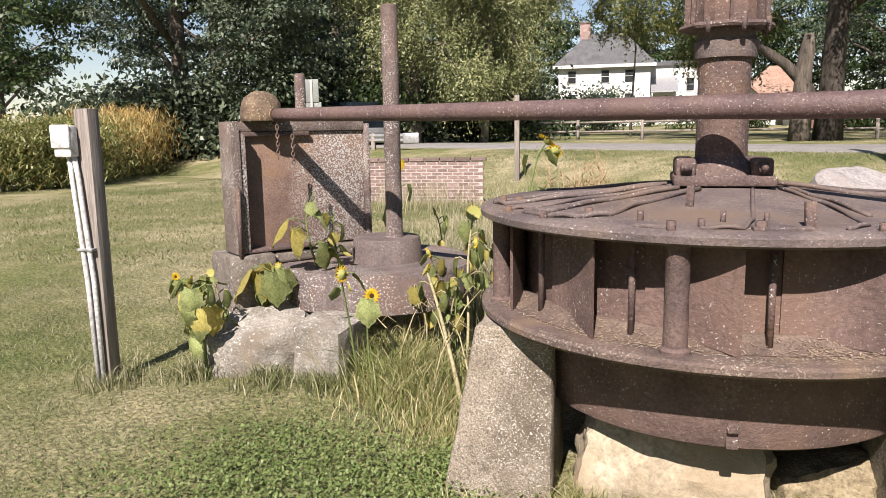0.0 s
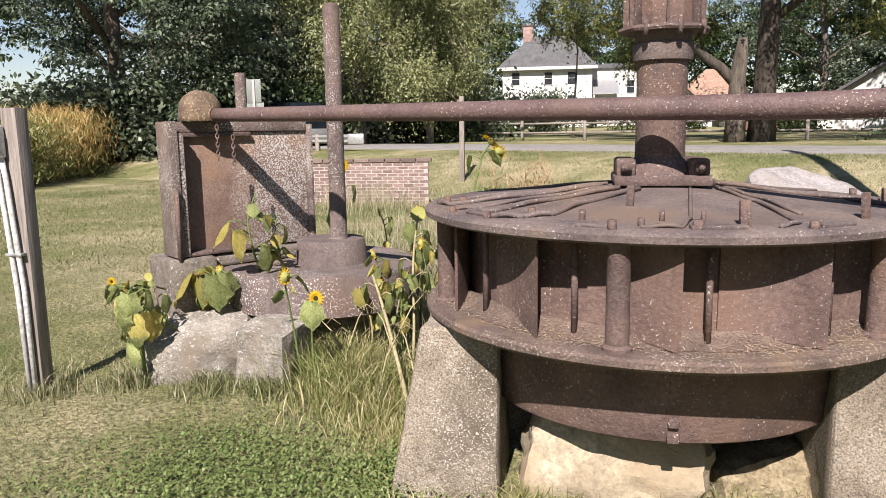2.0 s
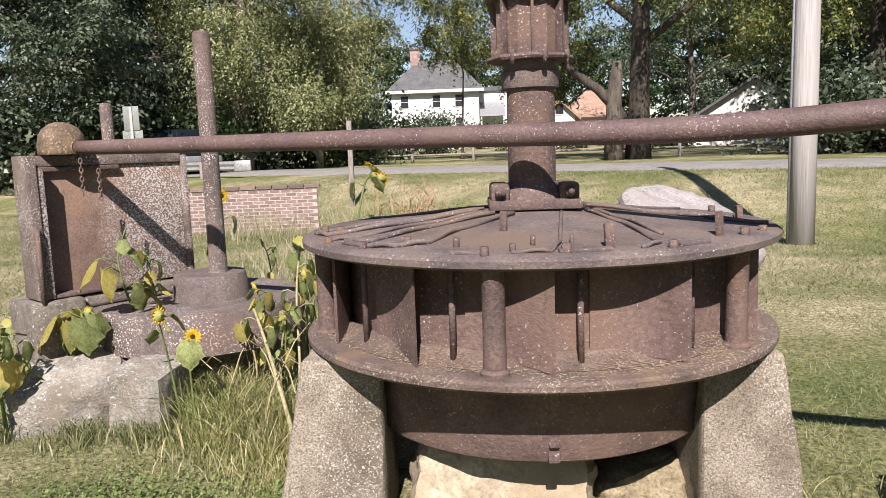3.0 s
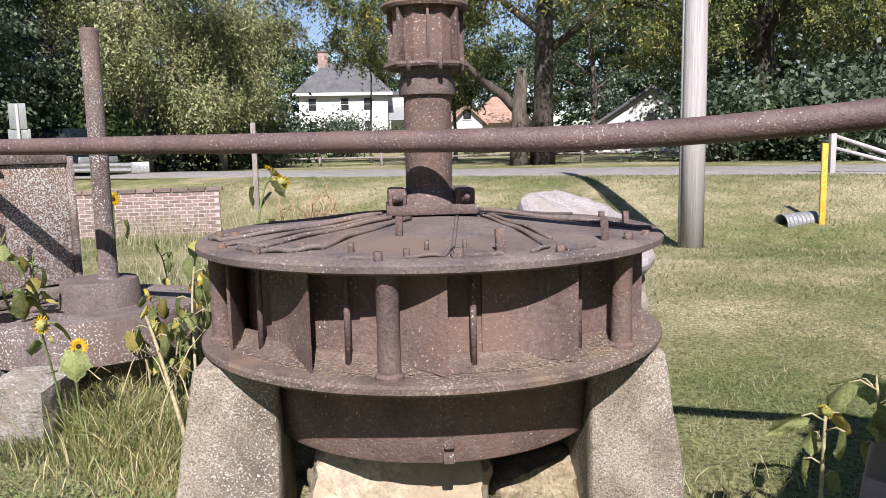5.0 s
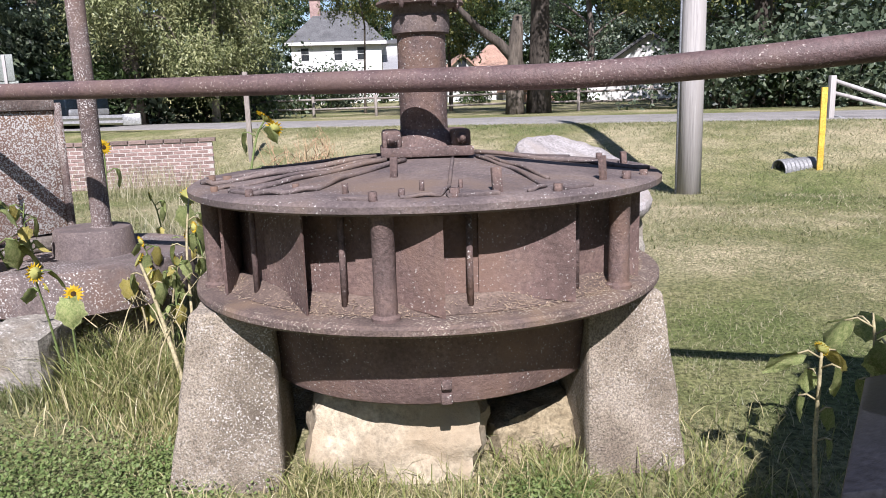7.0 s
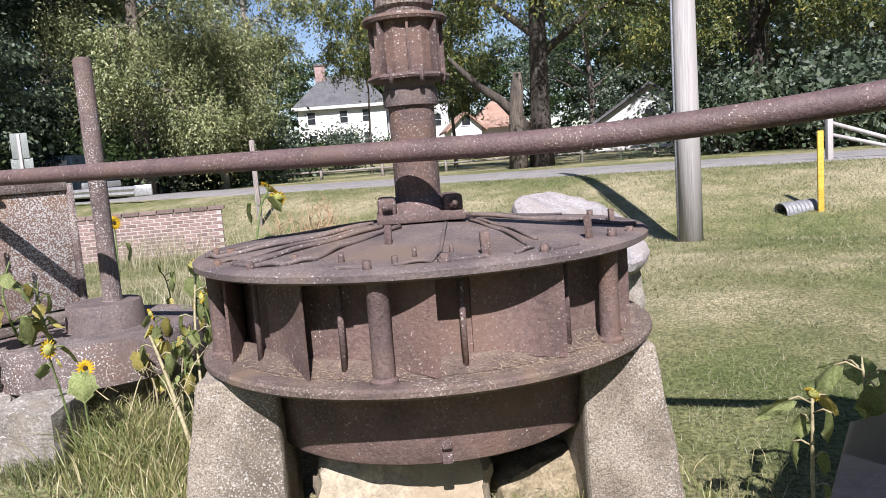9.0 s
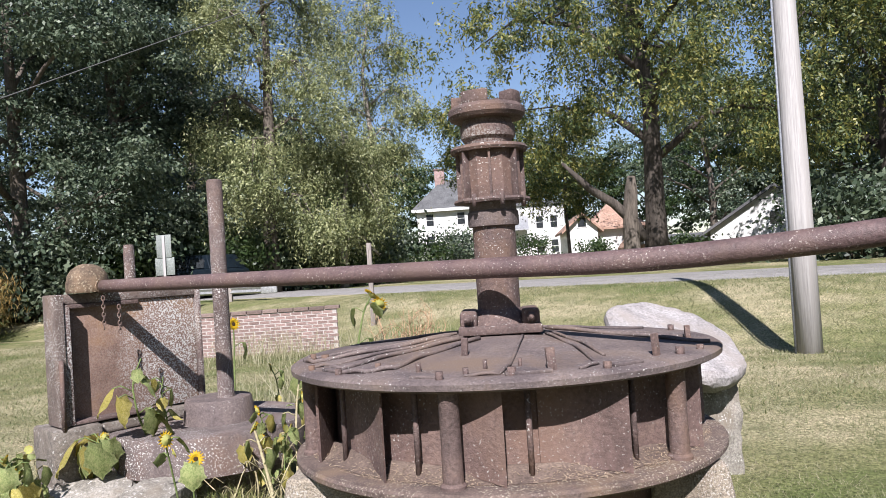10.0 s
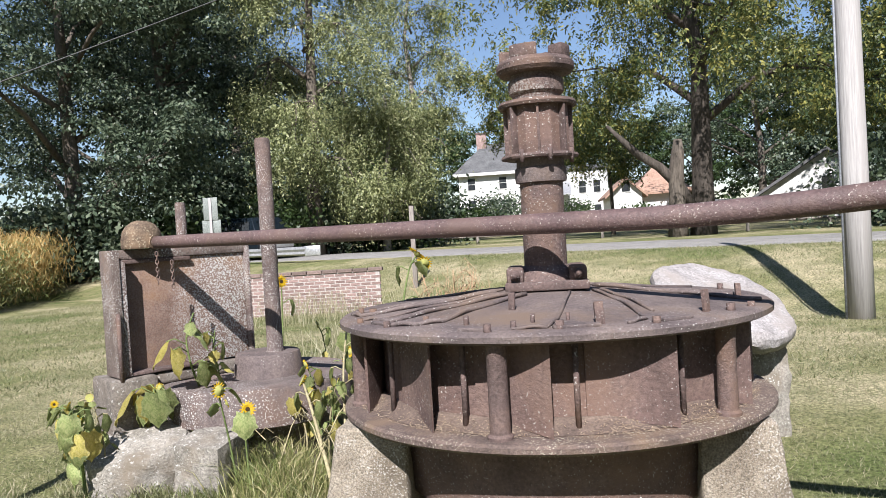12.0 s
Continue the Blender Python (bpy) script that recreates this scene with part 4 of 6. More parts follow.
def white_house():
    gx, gy = -8.6, 88.0
    T = thing("house", "two-storey white house with a grey hipped roof and brick chimney", "house", (gx, gy, ground_z(gx, gy) - 0.3))
    ev = 6.95
    wall_with_windows(T, 0.5, 10.6, 0, 0, ev, [(2.0, 5.2, 0.85, 1.35), (5.7, 5.2, 0.85, 1.35), (8.3, 5.2, 0.85, 1.35), (2.0, 2.5, 0.85, 1.45), (4.6, 2.5, 0.85, 1.45), (8.3, 2.5, 0.85, 1.45)])
    for nm, a in (("wall", (0.5, 0.7, 0.2, 9, 0, ev)), ("wall", (10.4, 10.6, 0.2, 9, 0, ev)), ("wall", (0.5, 10.6, 8.8, 9, 0, ev))):
        part(nm, box_bm(*a, 0), WHITE, T)
    part("fascia", box_bm(-0.12, 11.2, -0.68, -0.61, ev - 0.12, ev + 0.22, 0), WHITE, T, smooth=False)
    part("roof", roof_bm(0.5, 10.6, 0, 9, ev, 4.1, 3.5, 0.6), SHINGLE_GREY, T, smooth=False)
    ch = part("chimney", box_bm(2.55, 3.75, 3.7, 4.7, ev + 2.8, ev + 5.25, 0.03), BRICK, T)
    part("cap", box_bm(2.45, 3.85, 3.6, 4.8, ev + 5.252, ev + 5.42, 0.03), BRICK, ch)
    # lower wing with a lean-to porch
    wall_with_windows(T, 10.6, 18.0, 2.5, 0, 7.0, [(15.0, 4.2, 0.8, 1.4), (16.7, 4.2, 0.8, 1.4), (15.0, 1.2, 0.8, 1.5), (16.7, 1.2, 0.8, 1.5)], name="wing_wall")
    part("wing_wall", box_bm(17.8, 18.0, 2.7, 9, 0, 7.0, 0), WHITE, T)
    part("wing_roof", roof_bm(10.6, 18.0, 2.5, 9, 7.0, 0.8, 2.0, 0.3), SHINGLE_GREY, T, smooth=False)
    lean = prism([(10.7, 0.3), (13.6, 0.3), (13.6, 2.45), (10.7, 2.45)], 4.0, 4.15)
    for v in lean.verts:
        v.co.z += 0.75 * (v.co.y - 0.3)
    porch = part("porch_roof", lean, METAL, T, "pale ribbed porch roof", smooth=False)
    for px in (10.85, 13.45):
        part("porch_post", box_bm(px - 0.07, px + 0.07, 0.35, 0.49, 0, 4.0, 0), WHITE, porch)

white_house()


def gable_house(x, y, w, d, ev, rise, roofm, label, rz=0, wing=True):
    T = thing("house", label, "house", (x, y, ground_z(x, y) - 0.2), rz=rz)
    bm = bmesh.new()
    pts = [(-w / 2, 0), (w / 2, 0), (w / 2, ev), (0, ev + rise), (-w / 2, ev)]
    f = [bm.verts.new((px, 0, pz)) for px, pz in pts]
    k = [bm.verts.new((px, d, pz)) for px, pz in pts]
    bm.faces.new(f)
    bm.faces.new(k[::-1])
    for i in range(5):
        bm.faces.new((f[i], k[i], k[(i + 1) % 5], f[(i + 1) % 5]))
    bmesh.ops.recalc_face_normals(bm, faces=bm.faces[:])
    part("wall", bm, WHITE, T, smooth=False)
    for sx in (-1, 1):
        rb = bmesh.new()
        e = 0.5
        sl = rise / (w / 2)
        pr = [(0, ev + rise + 0.02), (sx * (w / 2 + e), ev - e * sl + 0.02), (sx * (w / 2 + e), ev - e * sl + 0.24), (0, ev + rise + 0.24)]
        a = [rb.verts.new((px, -e, pz)) for px, pz in pr]
        c = [rb.verts.new((px, d + e, pz)) for px, pz in pr]
        rb.faces.new(a)
        rb.faces.new(c[::-1])
        for i in range(4):
            rb.faces.new((a[i], c[i], c[(i + 1) % 4], a[(i + 1) % 4]))
        bmesh.ops.recalc_face_normals(rb, faces=rb.faces[:])
        part("roof", rb, roofm, T, smooth=False)
    win = part("window", box_bm(-0.5, 0.5, -0.06, 0.02, ev + 0.1, ev + 1.2, 0), WHITE, T)
    part("pane", box_bm(-0.38, 0.38, -0.09, -0.05, ev + 0.2, ev + 1.1, 0), GLASS_DARK, win)
    if wing:
        wall_with_windows(T, w / 2, w / 2 + 7, 2.0, 0, ev - 0.2, [(w / 2 + 2, 0.8, 0.9, 1.2), (w / 2 + 5, 0.8, 0.9, 1.2)], name="wing_wall")
        part("wing_roof", roof_bm(w / 2, w / 2 + 7, 2.0, d, ev - 0.2, rise + 1.2, 2.5, 0.4), roofm, T, smooth=False)
    return T


orange = gable_house(*polar(6.6, 72), 2.9, 8, 3.1, 1.3, SHINGLE_ORANGE, "white house with orange-brown shingle roofs", wing=False)
part("main_wall", box_bm(1.46, 6.2, 2.0, 9.0, 0, 2.95, 0), WHITE, orange, smooth=False)
part("main_roof", roof_bm(1.0, 6.2, 1.6, 9.0, 2.95, 2.75, 2.6, 0.35), SHINGLE_ORANGE, orange, smooth=False)
dormer = gable_house(0, 0, 1.5, 3, 1.4, 0.9, SHINGLE_ORANGE, "small orange-roofed porch gable of the white house", wing=False)
dormer.matrix_world = pose(*polar(10.55, 71), ground_z(*polar(10.55, 71)) - 0.2)
gable_house(*polar(20.15, 58), 8.9, 9, 1.95, 2.85, SHINGLE_GREY, "white garage with a low grey gable roof", rz=-20, wing=False)
low = thing("shed", "low brown-roofed shed between the trees", "shed", (*polar(14.2, 62), ground_z(*polar(14.2, 62)) - 0.2))
part("wall", box_bm(-3.2, 3.2, 0, 4, 0, 1.3, 0), mat("brown_boards", [(0.20, 0.12, 0.09), (0.28, 0.17, 0.13)], 3, 0.9, 0, 0.3, 20), low, smooth=False)
part("roof", roof_bm(-3.2, 3.2, 0, 4, 1.3, 0.7, 0.3, 0.3), SHINGLE_GREY, low, smooth=False)


# ---- brick wall ----
def brick_wall():
    p0, p1 = Vector((-5.6, 13.9, 0)), Vector((-2.08, 14.4, 0))
    d = p1 - p0
    ang = math.degrees(math.atan2(d.y, d.x))
    L = d.length
    T = thing("brick_wall", "low weathered red brick wall with a brick cap", "wall", (p0.x, p0.y, 0), kind="structure", rz=ang)
    part("mortar", box_bm(0, L, 0.006, 0.20, -0.3, 0.80, 0), MORTAR, T, smooth=False)
    me = finish("brick", box_bm(-0.092, 0.092, 0, 0.05, 0, 0.050, 0.004), BRICK, False)
    cap = finish("brick", box_bm(-0.145, 0.145, -0.02, 0.22, 0, 0.065, 0.008), mat("dark_cap_brick", [(0.20, 0.15, 0.13), (0.27, 0.20, 0.175)], 4, 0.9, 0, 0.4, 40, None, 40, 0.6, None, 0.3), False)
    for row in range(12):
        x = 0.1 + (0.1 if row % 2 else 0.0)
        while x < L - 0.05:
            ob = new("brick", me)
            ob.parent = T
            ob.location = (x, random.uniform(-0.003, 0.003), 0.72 - row * 0.067)
            x += 0.205
    x = 0.15
    while x < L + 0.05:
        ob = new("brick", cap)
        ob.parent = T
        ob.location = (x, 0, 0.79 + random.uniform(-0.003, 0.003))
        x += 0.302


brick_wall()


# ---- shrubs and far growth ----
def shrub(label, x, y, h, r, leaf, seed, n=50, per=70, size=0.22, name="shrub"):
    rng = np.random.RandomState(seed)
    T = thing(name, label, "shrub", (x, y, ground_z(x, y)), "shrubs along the road")
    wood = bmesh.new()
    C = np.stack([rng.normal(0, r * 0.45, n), rng.normal(0, r * 0.3, n), rng.uniform(0.1, 1, n) ** 0.8 * h * 0.85], 1)
    for k in range(0, n, 5):
        tube([(C[k][0] * 0.3, C[k][1] * 0.3, -0.2), tuple(C[k] * 0.6), tuple(C[k])], [0.05, 0.03, 0.01], 5, wood)
    part("stem", wood, BARK, T)
    N = n * per
    P = np.repeat(C, per, 0) + rng.normal(0, 1, (N, 3)) * np.array([0.42, 0.42, 0.34]) * r * 0.45
    P[:, 2] = np.abs(P[:, 2])
    ax = rng.normal(0, 1, (N, 3))
    ax /= np.linalg.norm(ax, axis=1)[:, None]
    sd = np.cross(ax, rng.normal(0, 1, (N, 3)))
    sd /= np.linalg.norm(sd, axis=1)[:, None]
    L = size * rng.uniform(0.6, 1.3, N)[:, None]
    V = np.stack([P, P + ax * L * 0.5 + sd * L * 0.28, P + ax * L, P + ax * L * 0.5 - sd * L * 0.28], 1).reshape(-1, 3)
    ob = leaf_object("foliage", V, np.arange(N * 4).reshape(-1, 4), leaf)
    ob.parent = T
    return T


sh = shrub("dense dark green shrub at the wood's edge", *polar(-33, 33), 3.4, 3.2, LEAF_DARK, 40, 60, 70, 0.26)
sh2 = shrub("green shrub at the wood's edge", *polar(-20, 34), 2.6, 2.6, LEAF_MID, 41, 60, 70, 0.24)
for k, (az, d, which) in enumerate(((-28, 34, 1), (-24, 35, 0), (-37, 37, 0), (-16, 36, 0), (-12.5, 37, 1), (-9, 40, 0), (-6, 52, 1), (-3, 62, 0), (25, 32, 0), (29, 33, 1), (33, 31, 0), (37, 32, 1), (41, 33, 0), (46, 33, 1), (-55, 38, 0), (-39.5, 37, 0), (-35, 36, 1))):
    copy_thing(sh if which == 0 else sh2, pose(*polar(az, d), ground_z(*polar(az, d)), 0, 0, 61 * k))


for k, (az, d, h, r) in enumerate(((-2.6, 82, 2.4, 1.5), (0.6, 80, 2.6, 1.9), (3.2, 68, 2.6, 2.2), (7.6, 66, 1.8, 1.6), (14.5, 54, 1.6, 1.5))):
    shrub("dark green leafy shrub before the house", *polar(az, d), h, r, LEAF_MID, 60 + k, 30, 50, 0.26)


def blades(name, label, pts, heights, widths, lean, material, rng, cat="grass", segs=1):
    """Blades of grass as real slivers; one object of uncountable stuff."""
    n = len(pts)
    a = rng.uniform(0, 2 * np.pi, n)
    side = np.stack([np.cos(a), np.sin(a), np.zeros(n)], 1)
    b = rng.uniform(0, 2 * np.pi, n)
    ld = np.stack([np.cos(b), np.sin(b), np.zeros(n)], 1) * (lean * heights * rng.uniform(0.1, 1.6, n))[:, None]
    up = np.zeros((n, 3))
    up[:, 2] = heights
    w = widths[:, None] * 0.5
    if segs == 1:
        V = np.stack([pts - side * w, pts + side * w, pts + up + ld], 1).reshape(-1, 3)
        F = np.arange(n * 3).reshape(-1, 3)
    else:
        m1, m2 = pts + up * 0.45 + ld * 0.2, pts + up * 0.85 + ld * 0.62
        tip = pts + up * 0.98 + ld * 1.15
        V = np.stack([pts - side * w, pts + side * w, m1 + side * w * 0.9, m1 - side * w * 0.9, m2 + side * w * 0.6, m2 - side * w * 0.6, tip + side * w * 0.1, tip - side * w * 0.1], 1).reshape(-1, 3)
        k = np.arange(n)[:, None] * 8
        F = np.concatenate([k + np.array([[0, 1, 2, 3]]), k + np.array([[3, 2, 4, 5]]), k + np.array([[5, 4, 6, 7]])], 0)
    ob = leaf_object(name, V, F, material)
    return tagged(ob, label, cat, kind="stuff")


rng = np.random.RandomState(7)


def ground_pts(n, x0, x1, y0, y1, power=1.0):
    x, y = rng.uniform(x0, x1, n), y0 + (y1 - y0) * rng.uniform(0, 1, n) ** power
    return np.stack([x, y, np.array([ground_z(a, b) for a, b in zip(x, y)]) - 0.004], 1)


p = ground_pts(230000, -5.0, 5.6, 1.5, 9.0, 1.5)
blades("lawn_grass", "short mown lawn grass, green and straw-coloured", p, rng.uniform(0.014, 0.042, len(p)), rng.uniform(0.003, 0.006, len(p)), 1.2, BLADE, rng)
p = ground_pts(130000, -12.0, 11.0, 7.0, 22.0, 1.0)
blades("lawn_grass", "mown lawn grass further off, green and straw-coloured", p, rng.uniform(0.02, 0.06, len(p)), rng.uniform(0.008, 0.018, len(p)), 1.2, BLADE, rng)


def clumps(centres, n, spread):
    c = np.array(centres)[rng.randint(0, len(centres), n)]
    q = c[:, :2] + rng.normal(0, 1, (n, 2)) * (c[:, 2:3] if c.shape[1] > 2 else spread)
    return np.stack([q[:, 0], q[:, 1], np.array([ground_z(a, b) for a, b in q]) - 0.005], 1)


# unmown grass round the stones, the drum and the piers
p = clumps([(-0.45, 4.15, 0.16), (-0.15, 4.0, 0.2), (-0.6, 4.3, 0.15), (-0.05, 3.5, 0.14), (-0.3, 3.8, 0.2), (0.05, 3.2, 0.1), (-0.45, 3.95, 0.12)], 6500, 0.2)
q2 = clumps([(-1.68, 3.9, 0.08), (-1.2, 3.88, 0.10), (-0.85, 3.88, 0.07), (-2.1, 3.7, 0.09)], 1500, 0.1)
blades("grass_tufts", "grass tufts at the foot of the boulders", q2, rng.uniform(0.05, 0.12, len(q2)), rng.uniform(0.004, 0.008, len(q2)), 0.6, BLADE, rng, segs=3)
blades("tall_grass", "unmown grass, green with straw-coloured stalks", p, (0.06 + 0.26 * rng.uniform(0, 1, len(p)) ** 1.7) * np.clip((p[:, 1] - 3.15) / 0.8, 0.22, 1), rng.uniform(0.003, 0.007, len(p)), 0.75, TALLBLADE, rng, segs=3)
p = clumps([(0.72, 2.92, 0.10), (0.95, 2.72, 0.14), (1.25, 2.7, 0.16), (1.55, 2.85, 0.12), (0.3, 2.65, 0.12), (2.15, 2.7, 0.15), (2.3, 3.0, 0.3), (2.0, 2.4, 0.3), (1.6, 3.15, 0.12), (1.55, 3.3, 0.1), (0.62, 3.0, 0.06)], 5200, 0.2)
blades("tall_grass", "coarse grass and weeds at the foot of the turbine", p, 0.03 + 0.12 * rng.uniform(0, 1, len(p)) ** 1.8, rng.uniform(0.003, 0.006, len(p)), 0.9, TALLBLADE, rng, segs=3)
p = clumps([(-0.2, 5.5, 0.3), (-0.5, 6.3, 0.4), (0.2, 6.0, 0.3), (-0.7, 7.5, 0.4), (-0.9, 9.5, 0.5), (-3.0, 13.2, 0.6), (-0.9, 12.6, 0.5)], 4600, 0.2)
blades("dry_weeds", "tall dry straw-coloured weeds beside the brick wall", p, rng.uniform(0.12, 0.62, len(p)), rng.uniform(0.004, 0.008, len(p)), 0.5, leaf_mat("pale_dry_weeds", (0.24, 0.25, 0.12), (0.42, 0.39, 0.24), (0.54, 0.49, 0.34), 0.25), rng, segs=3)


def clover():
    c = clumps([(0.0, 2.9, 0.22), (-0.35, 3.0, 0.3), (0.05, 2.5, 0.15), (-0.7, 2.9, 0.3), (0.1, 3.2, 0.1), (-0.3, 2.4, 0.35), (-0.9, 2.4, 0.35), (1.5, 2.75, 0.1)], 26000, 0.2)
    n = len(c)
    c[:, 2] += 0.008 + 0.075 * rng.uniform(0, 1, n) ** 1.6
    a = rng.uniform(0, 2 * np.pi, n)
    d = np.stack([np.cos(a), np.sin(a), rng.uniform(-0.9, 0.7, n)], 1) * rng.uniform(0.007, 0.018, n)[:, None]
    e = np.stack([-np.sin(a), np.cos(a), rng.uniform(-0.8, 0.8, n)], 1) * rng.uniform(0.004, 0.009, n)[:, None]
    V = np.stack([c, c + d * 0.5 + e, c + d, c + d * 0.5 - e], 1).reshape(-1, 3)
    tagged(leaf_object("clover", V, np.arange(n * 4).reshape(-1, 4), CLOVER), "low green clover and broad weeds in the lawn", "weeds", kind="stuff")


clover()


def weed_bank():
    n = 56000
    t = rng.uniform(0, 1, n)
    bend = np.clip((t - 0.45) / 0.55, 0, 1)
    x = -18.5 + 4.3 * np.clip(t / 0.45, 0, 1) - 5.6 * bend + rng.normal(0, 0.5, n)
    y = 10.5 + 6.7 * np.clip(t / 0.45, 0, 1) + 12.9 * bend + rng.normal(0, 0.7, n)
    base = np.array([ground_z(a, b) for a, b in zip(x, y)])
    top = (1.72 + 0.72 * bend + 0.10 * np.sin(t * 47) + 0.07 * np.sin(t * 113)) * (1 - 0.55 * np.clip((t - 0.93) * 12, 0, 1))
    z = base + rng.uniform(0, 1, n) ** 0.85 * np.clip(top - base, 0.4, 2.6) * rng.uniform(0.8, 1.08, n)
    q = np.stack([x, y, z], 1)
    k = rng.uniform(0, 1, n) < 0.07 + 0.80 * np.clip((t - 0.50) * 7, 0, 1) * np.clip(z, 0.2, 1)
    blades("tall_weeds", "bank of tall leafy green weeds beside the lawn", q[~k], rng.uniform(0.05, 0.20, (~k).sum()), rng.uniform(0.03, 0.06, (~k).sum()), 1.8, leaf_mat("weed_green", (0.15, 0.19, 0.06), (0.32, 0.34, 0.12), (0.56, 0.54, 0.26), 0.45), rng, "weeds", 3)
    blades("tall_weeds", "bank of tall orange-brown dry weeds", q[k], rng.uniform(0.10, 0.35, k.sum()), rng.uniform(0.015, 0.035, k.sum()), 1.0, leaf_mat("weed_orange", (0.46, 0.30, 0.10), (0.64, 0.44, 0.16), (0.70, 0.56, 0.26), 0.4), rng, "weeds", 3)


weed_bank()


def chaff():
    n = 1900
    a = np.radians(np.where(rng.uniform(0, 1, n) < 0.3, rng.uniform(-175, -5, n), rng.choice([-158, -121, -104, -72, -52, -40, -18], n) + rng.normal(0, 5.5, n)))
    r = rng.uniform(0.86, 0.955, n) ** 1.0
    p = np.stack([CX + r * np.cos(a), CY + r * np.sin(a), np.interp(r, [0.848, 0.868, 0.89, 0.925, 1.0], [0.732, 0.716, 0.695, 0.685, 0.678]) + rng.uniform(0.001, 0.008, n)], 1)
    b = rng.uniform(0, 2 * np.pi, n)
    d = np.stack([np.cos(b), np.sin(b), rng.uniform(-0.1, 0.25, n)], 1) * rng.uniform(0.006, 0.024, n)[:, None]
    w = np.stack([-np.sin(b), np.cos(b), np.zeros(n)], 1) * 0.0011
    V = np.stack([p - d / 2 - w, p - d / 2 + w, p + d / 2 + w, p + d / 2 - w], 1).reshape(-1, 3)
    tagged(leaf_object("dry_grass_clippings", V, np.arange(n * 4).reshape(-1, 4), CHAFF), "dry grass clippings on the turbine's lower flange", "clippings", kind="stuff")


chaff()


# ---- sunflowers ----
def leaf_mesh(name, droop, fold, material, seed):
    r = random.Random(seed)
    bm = bmesh.new()
    rows = []
    n, m = 8, 3
    for i in range(n + 1):
        u = i / n
        w = 0.38 * (math.sin(math.pi * min(1.0, u * 0.86 + 0.14)) ** 0.8) * (1 - u ** 6) + 0.004
        row = []
        for k in range(-m, m + 1):
            v = k / m
            x = u - (0.10 * abs(v) ** 1.5 if u < 0.3 else 0)
            z = -droop * u * u * 0.75 - fold * abs(v) * w + 0.03 * math.sin(9 * u + 3 * v + seed) * abs(v) + r.uniform(-.008, .008)
            x2 = x * (1 - 0.25 * droop * u)
            rag = 1 + 0.12 * math.sin(13 * u + seed) + (0.10 * (-1) ** i if abs(k) == m else 0)
            z += 0.07 * droop * math.sin(5 * u + 2.2 * seed) * v - 0.30 * droop * v * v * w
            row.append(bm.verts.new((x2, v * w * rag, z)))
        rows.append(row)
    for a, b in zip(rows, rows[1:]):
        for k in range(2 * m):
            bm.faces.new((a[k], a[k + 1], b[k + 1], b[k]))
    bmesh.ops.solidify(bm, geom=bm.faces[:], thickness=0.004)
    return finish(name, bm, material, True, 80)


LEAVES = {(c, d): leaf_mesh("leaf", 0.15 + 0.22 * d, 0.10 + 0.10 * d, LEAFYELLOW if c else LEAFGREEN, 3 * c + d) for c in (0, 1) for d in (0, 1, 2)}


def petals_mesh():
    bm = bmesh.new()
    for ring, (cnt, ln) in enumerate(((15, 1.0), (13, 0.8))):
        for k in range(cnt):
            a = 2 * math.pi * (k + 0.5 * ring) / cnt
            m = Matrix.Rotation(a, 4, "Z")
            prof = [(0.2, -0.05, 0.03), (0.52, -0.13, 0.12 + 0.05 * math.sin(5 * k)), (0.26 + 0.74 * ln, 0.04 * math.sin(3 * k), 0.06 - 0.12 * ring + 0.10 * math.sin(7 * k + ring)), (0.52, 0.13, 0.10), (0.2, 0.05, 0.03)]
            bm.faces.new([bm.verts.new(m @ Vector(q)) for q in prof])
    bmesh.ops.solidify(bm, geom=bm.faces[:], thickness=0.02)
    return finish("petals", bm, PETAL, False)


PETALS = petals_mesh()
DISC_ME = finish("disc", lathe([(0.0, -0.06), (0.22, -0.04), (0.27, 0.03), (0.22, 0.10), (0.0, 0.13)], 20), DISC)
BACK_ME = finish("sepals", lathe([(0.05, -0.30), (0.2, -0.22), (0.5, -0.05), (0.62, 0.08), (0.42, 0.05), (0.0, 0.0)], 14), PALEHEAD)


def child(name, me, parent, m, label=""):
    ob = new(name, me)
    ob.parent = parent
    ob.matrix_basis = m
    if label:
        ob["label"] = label
    return ob


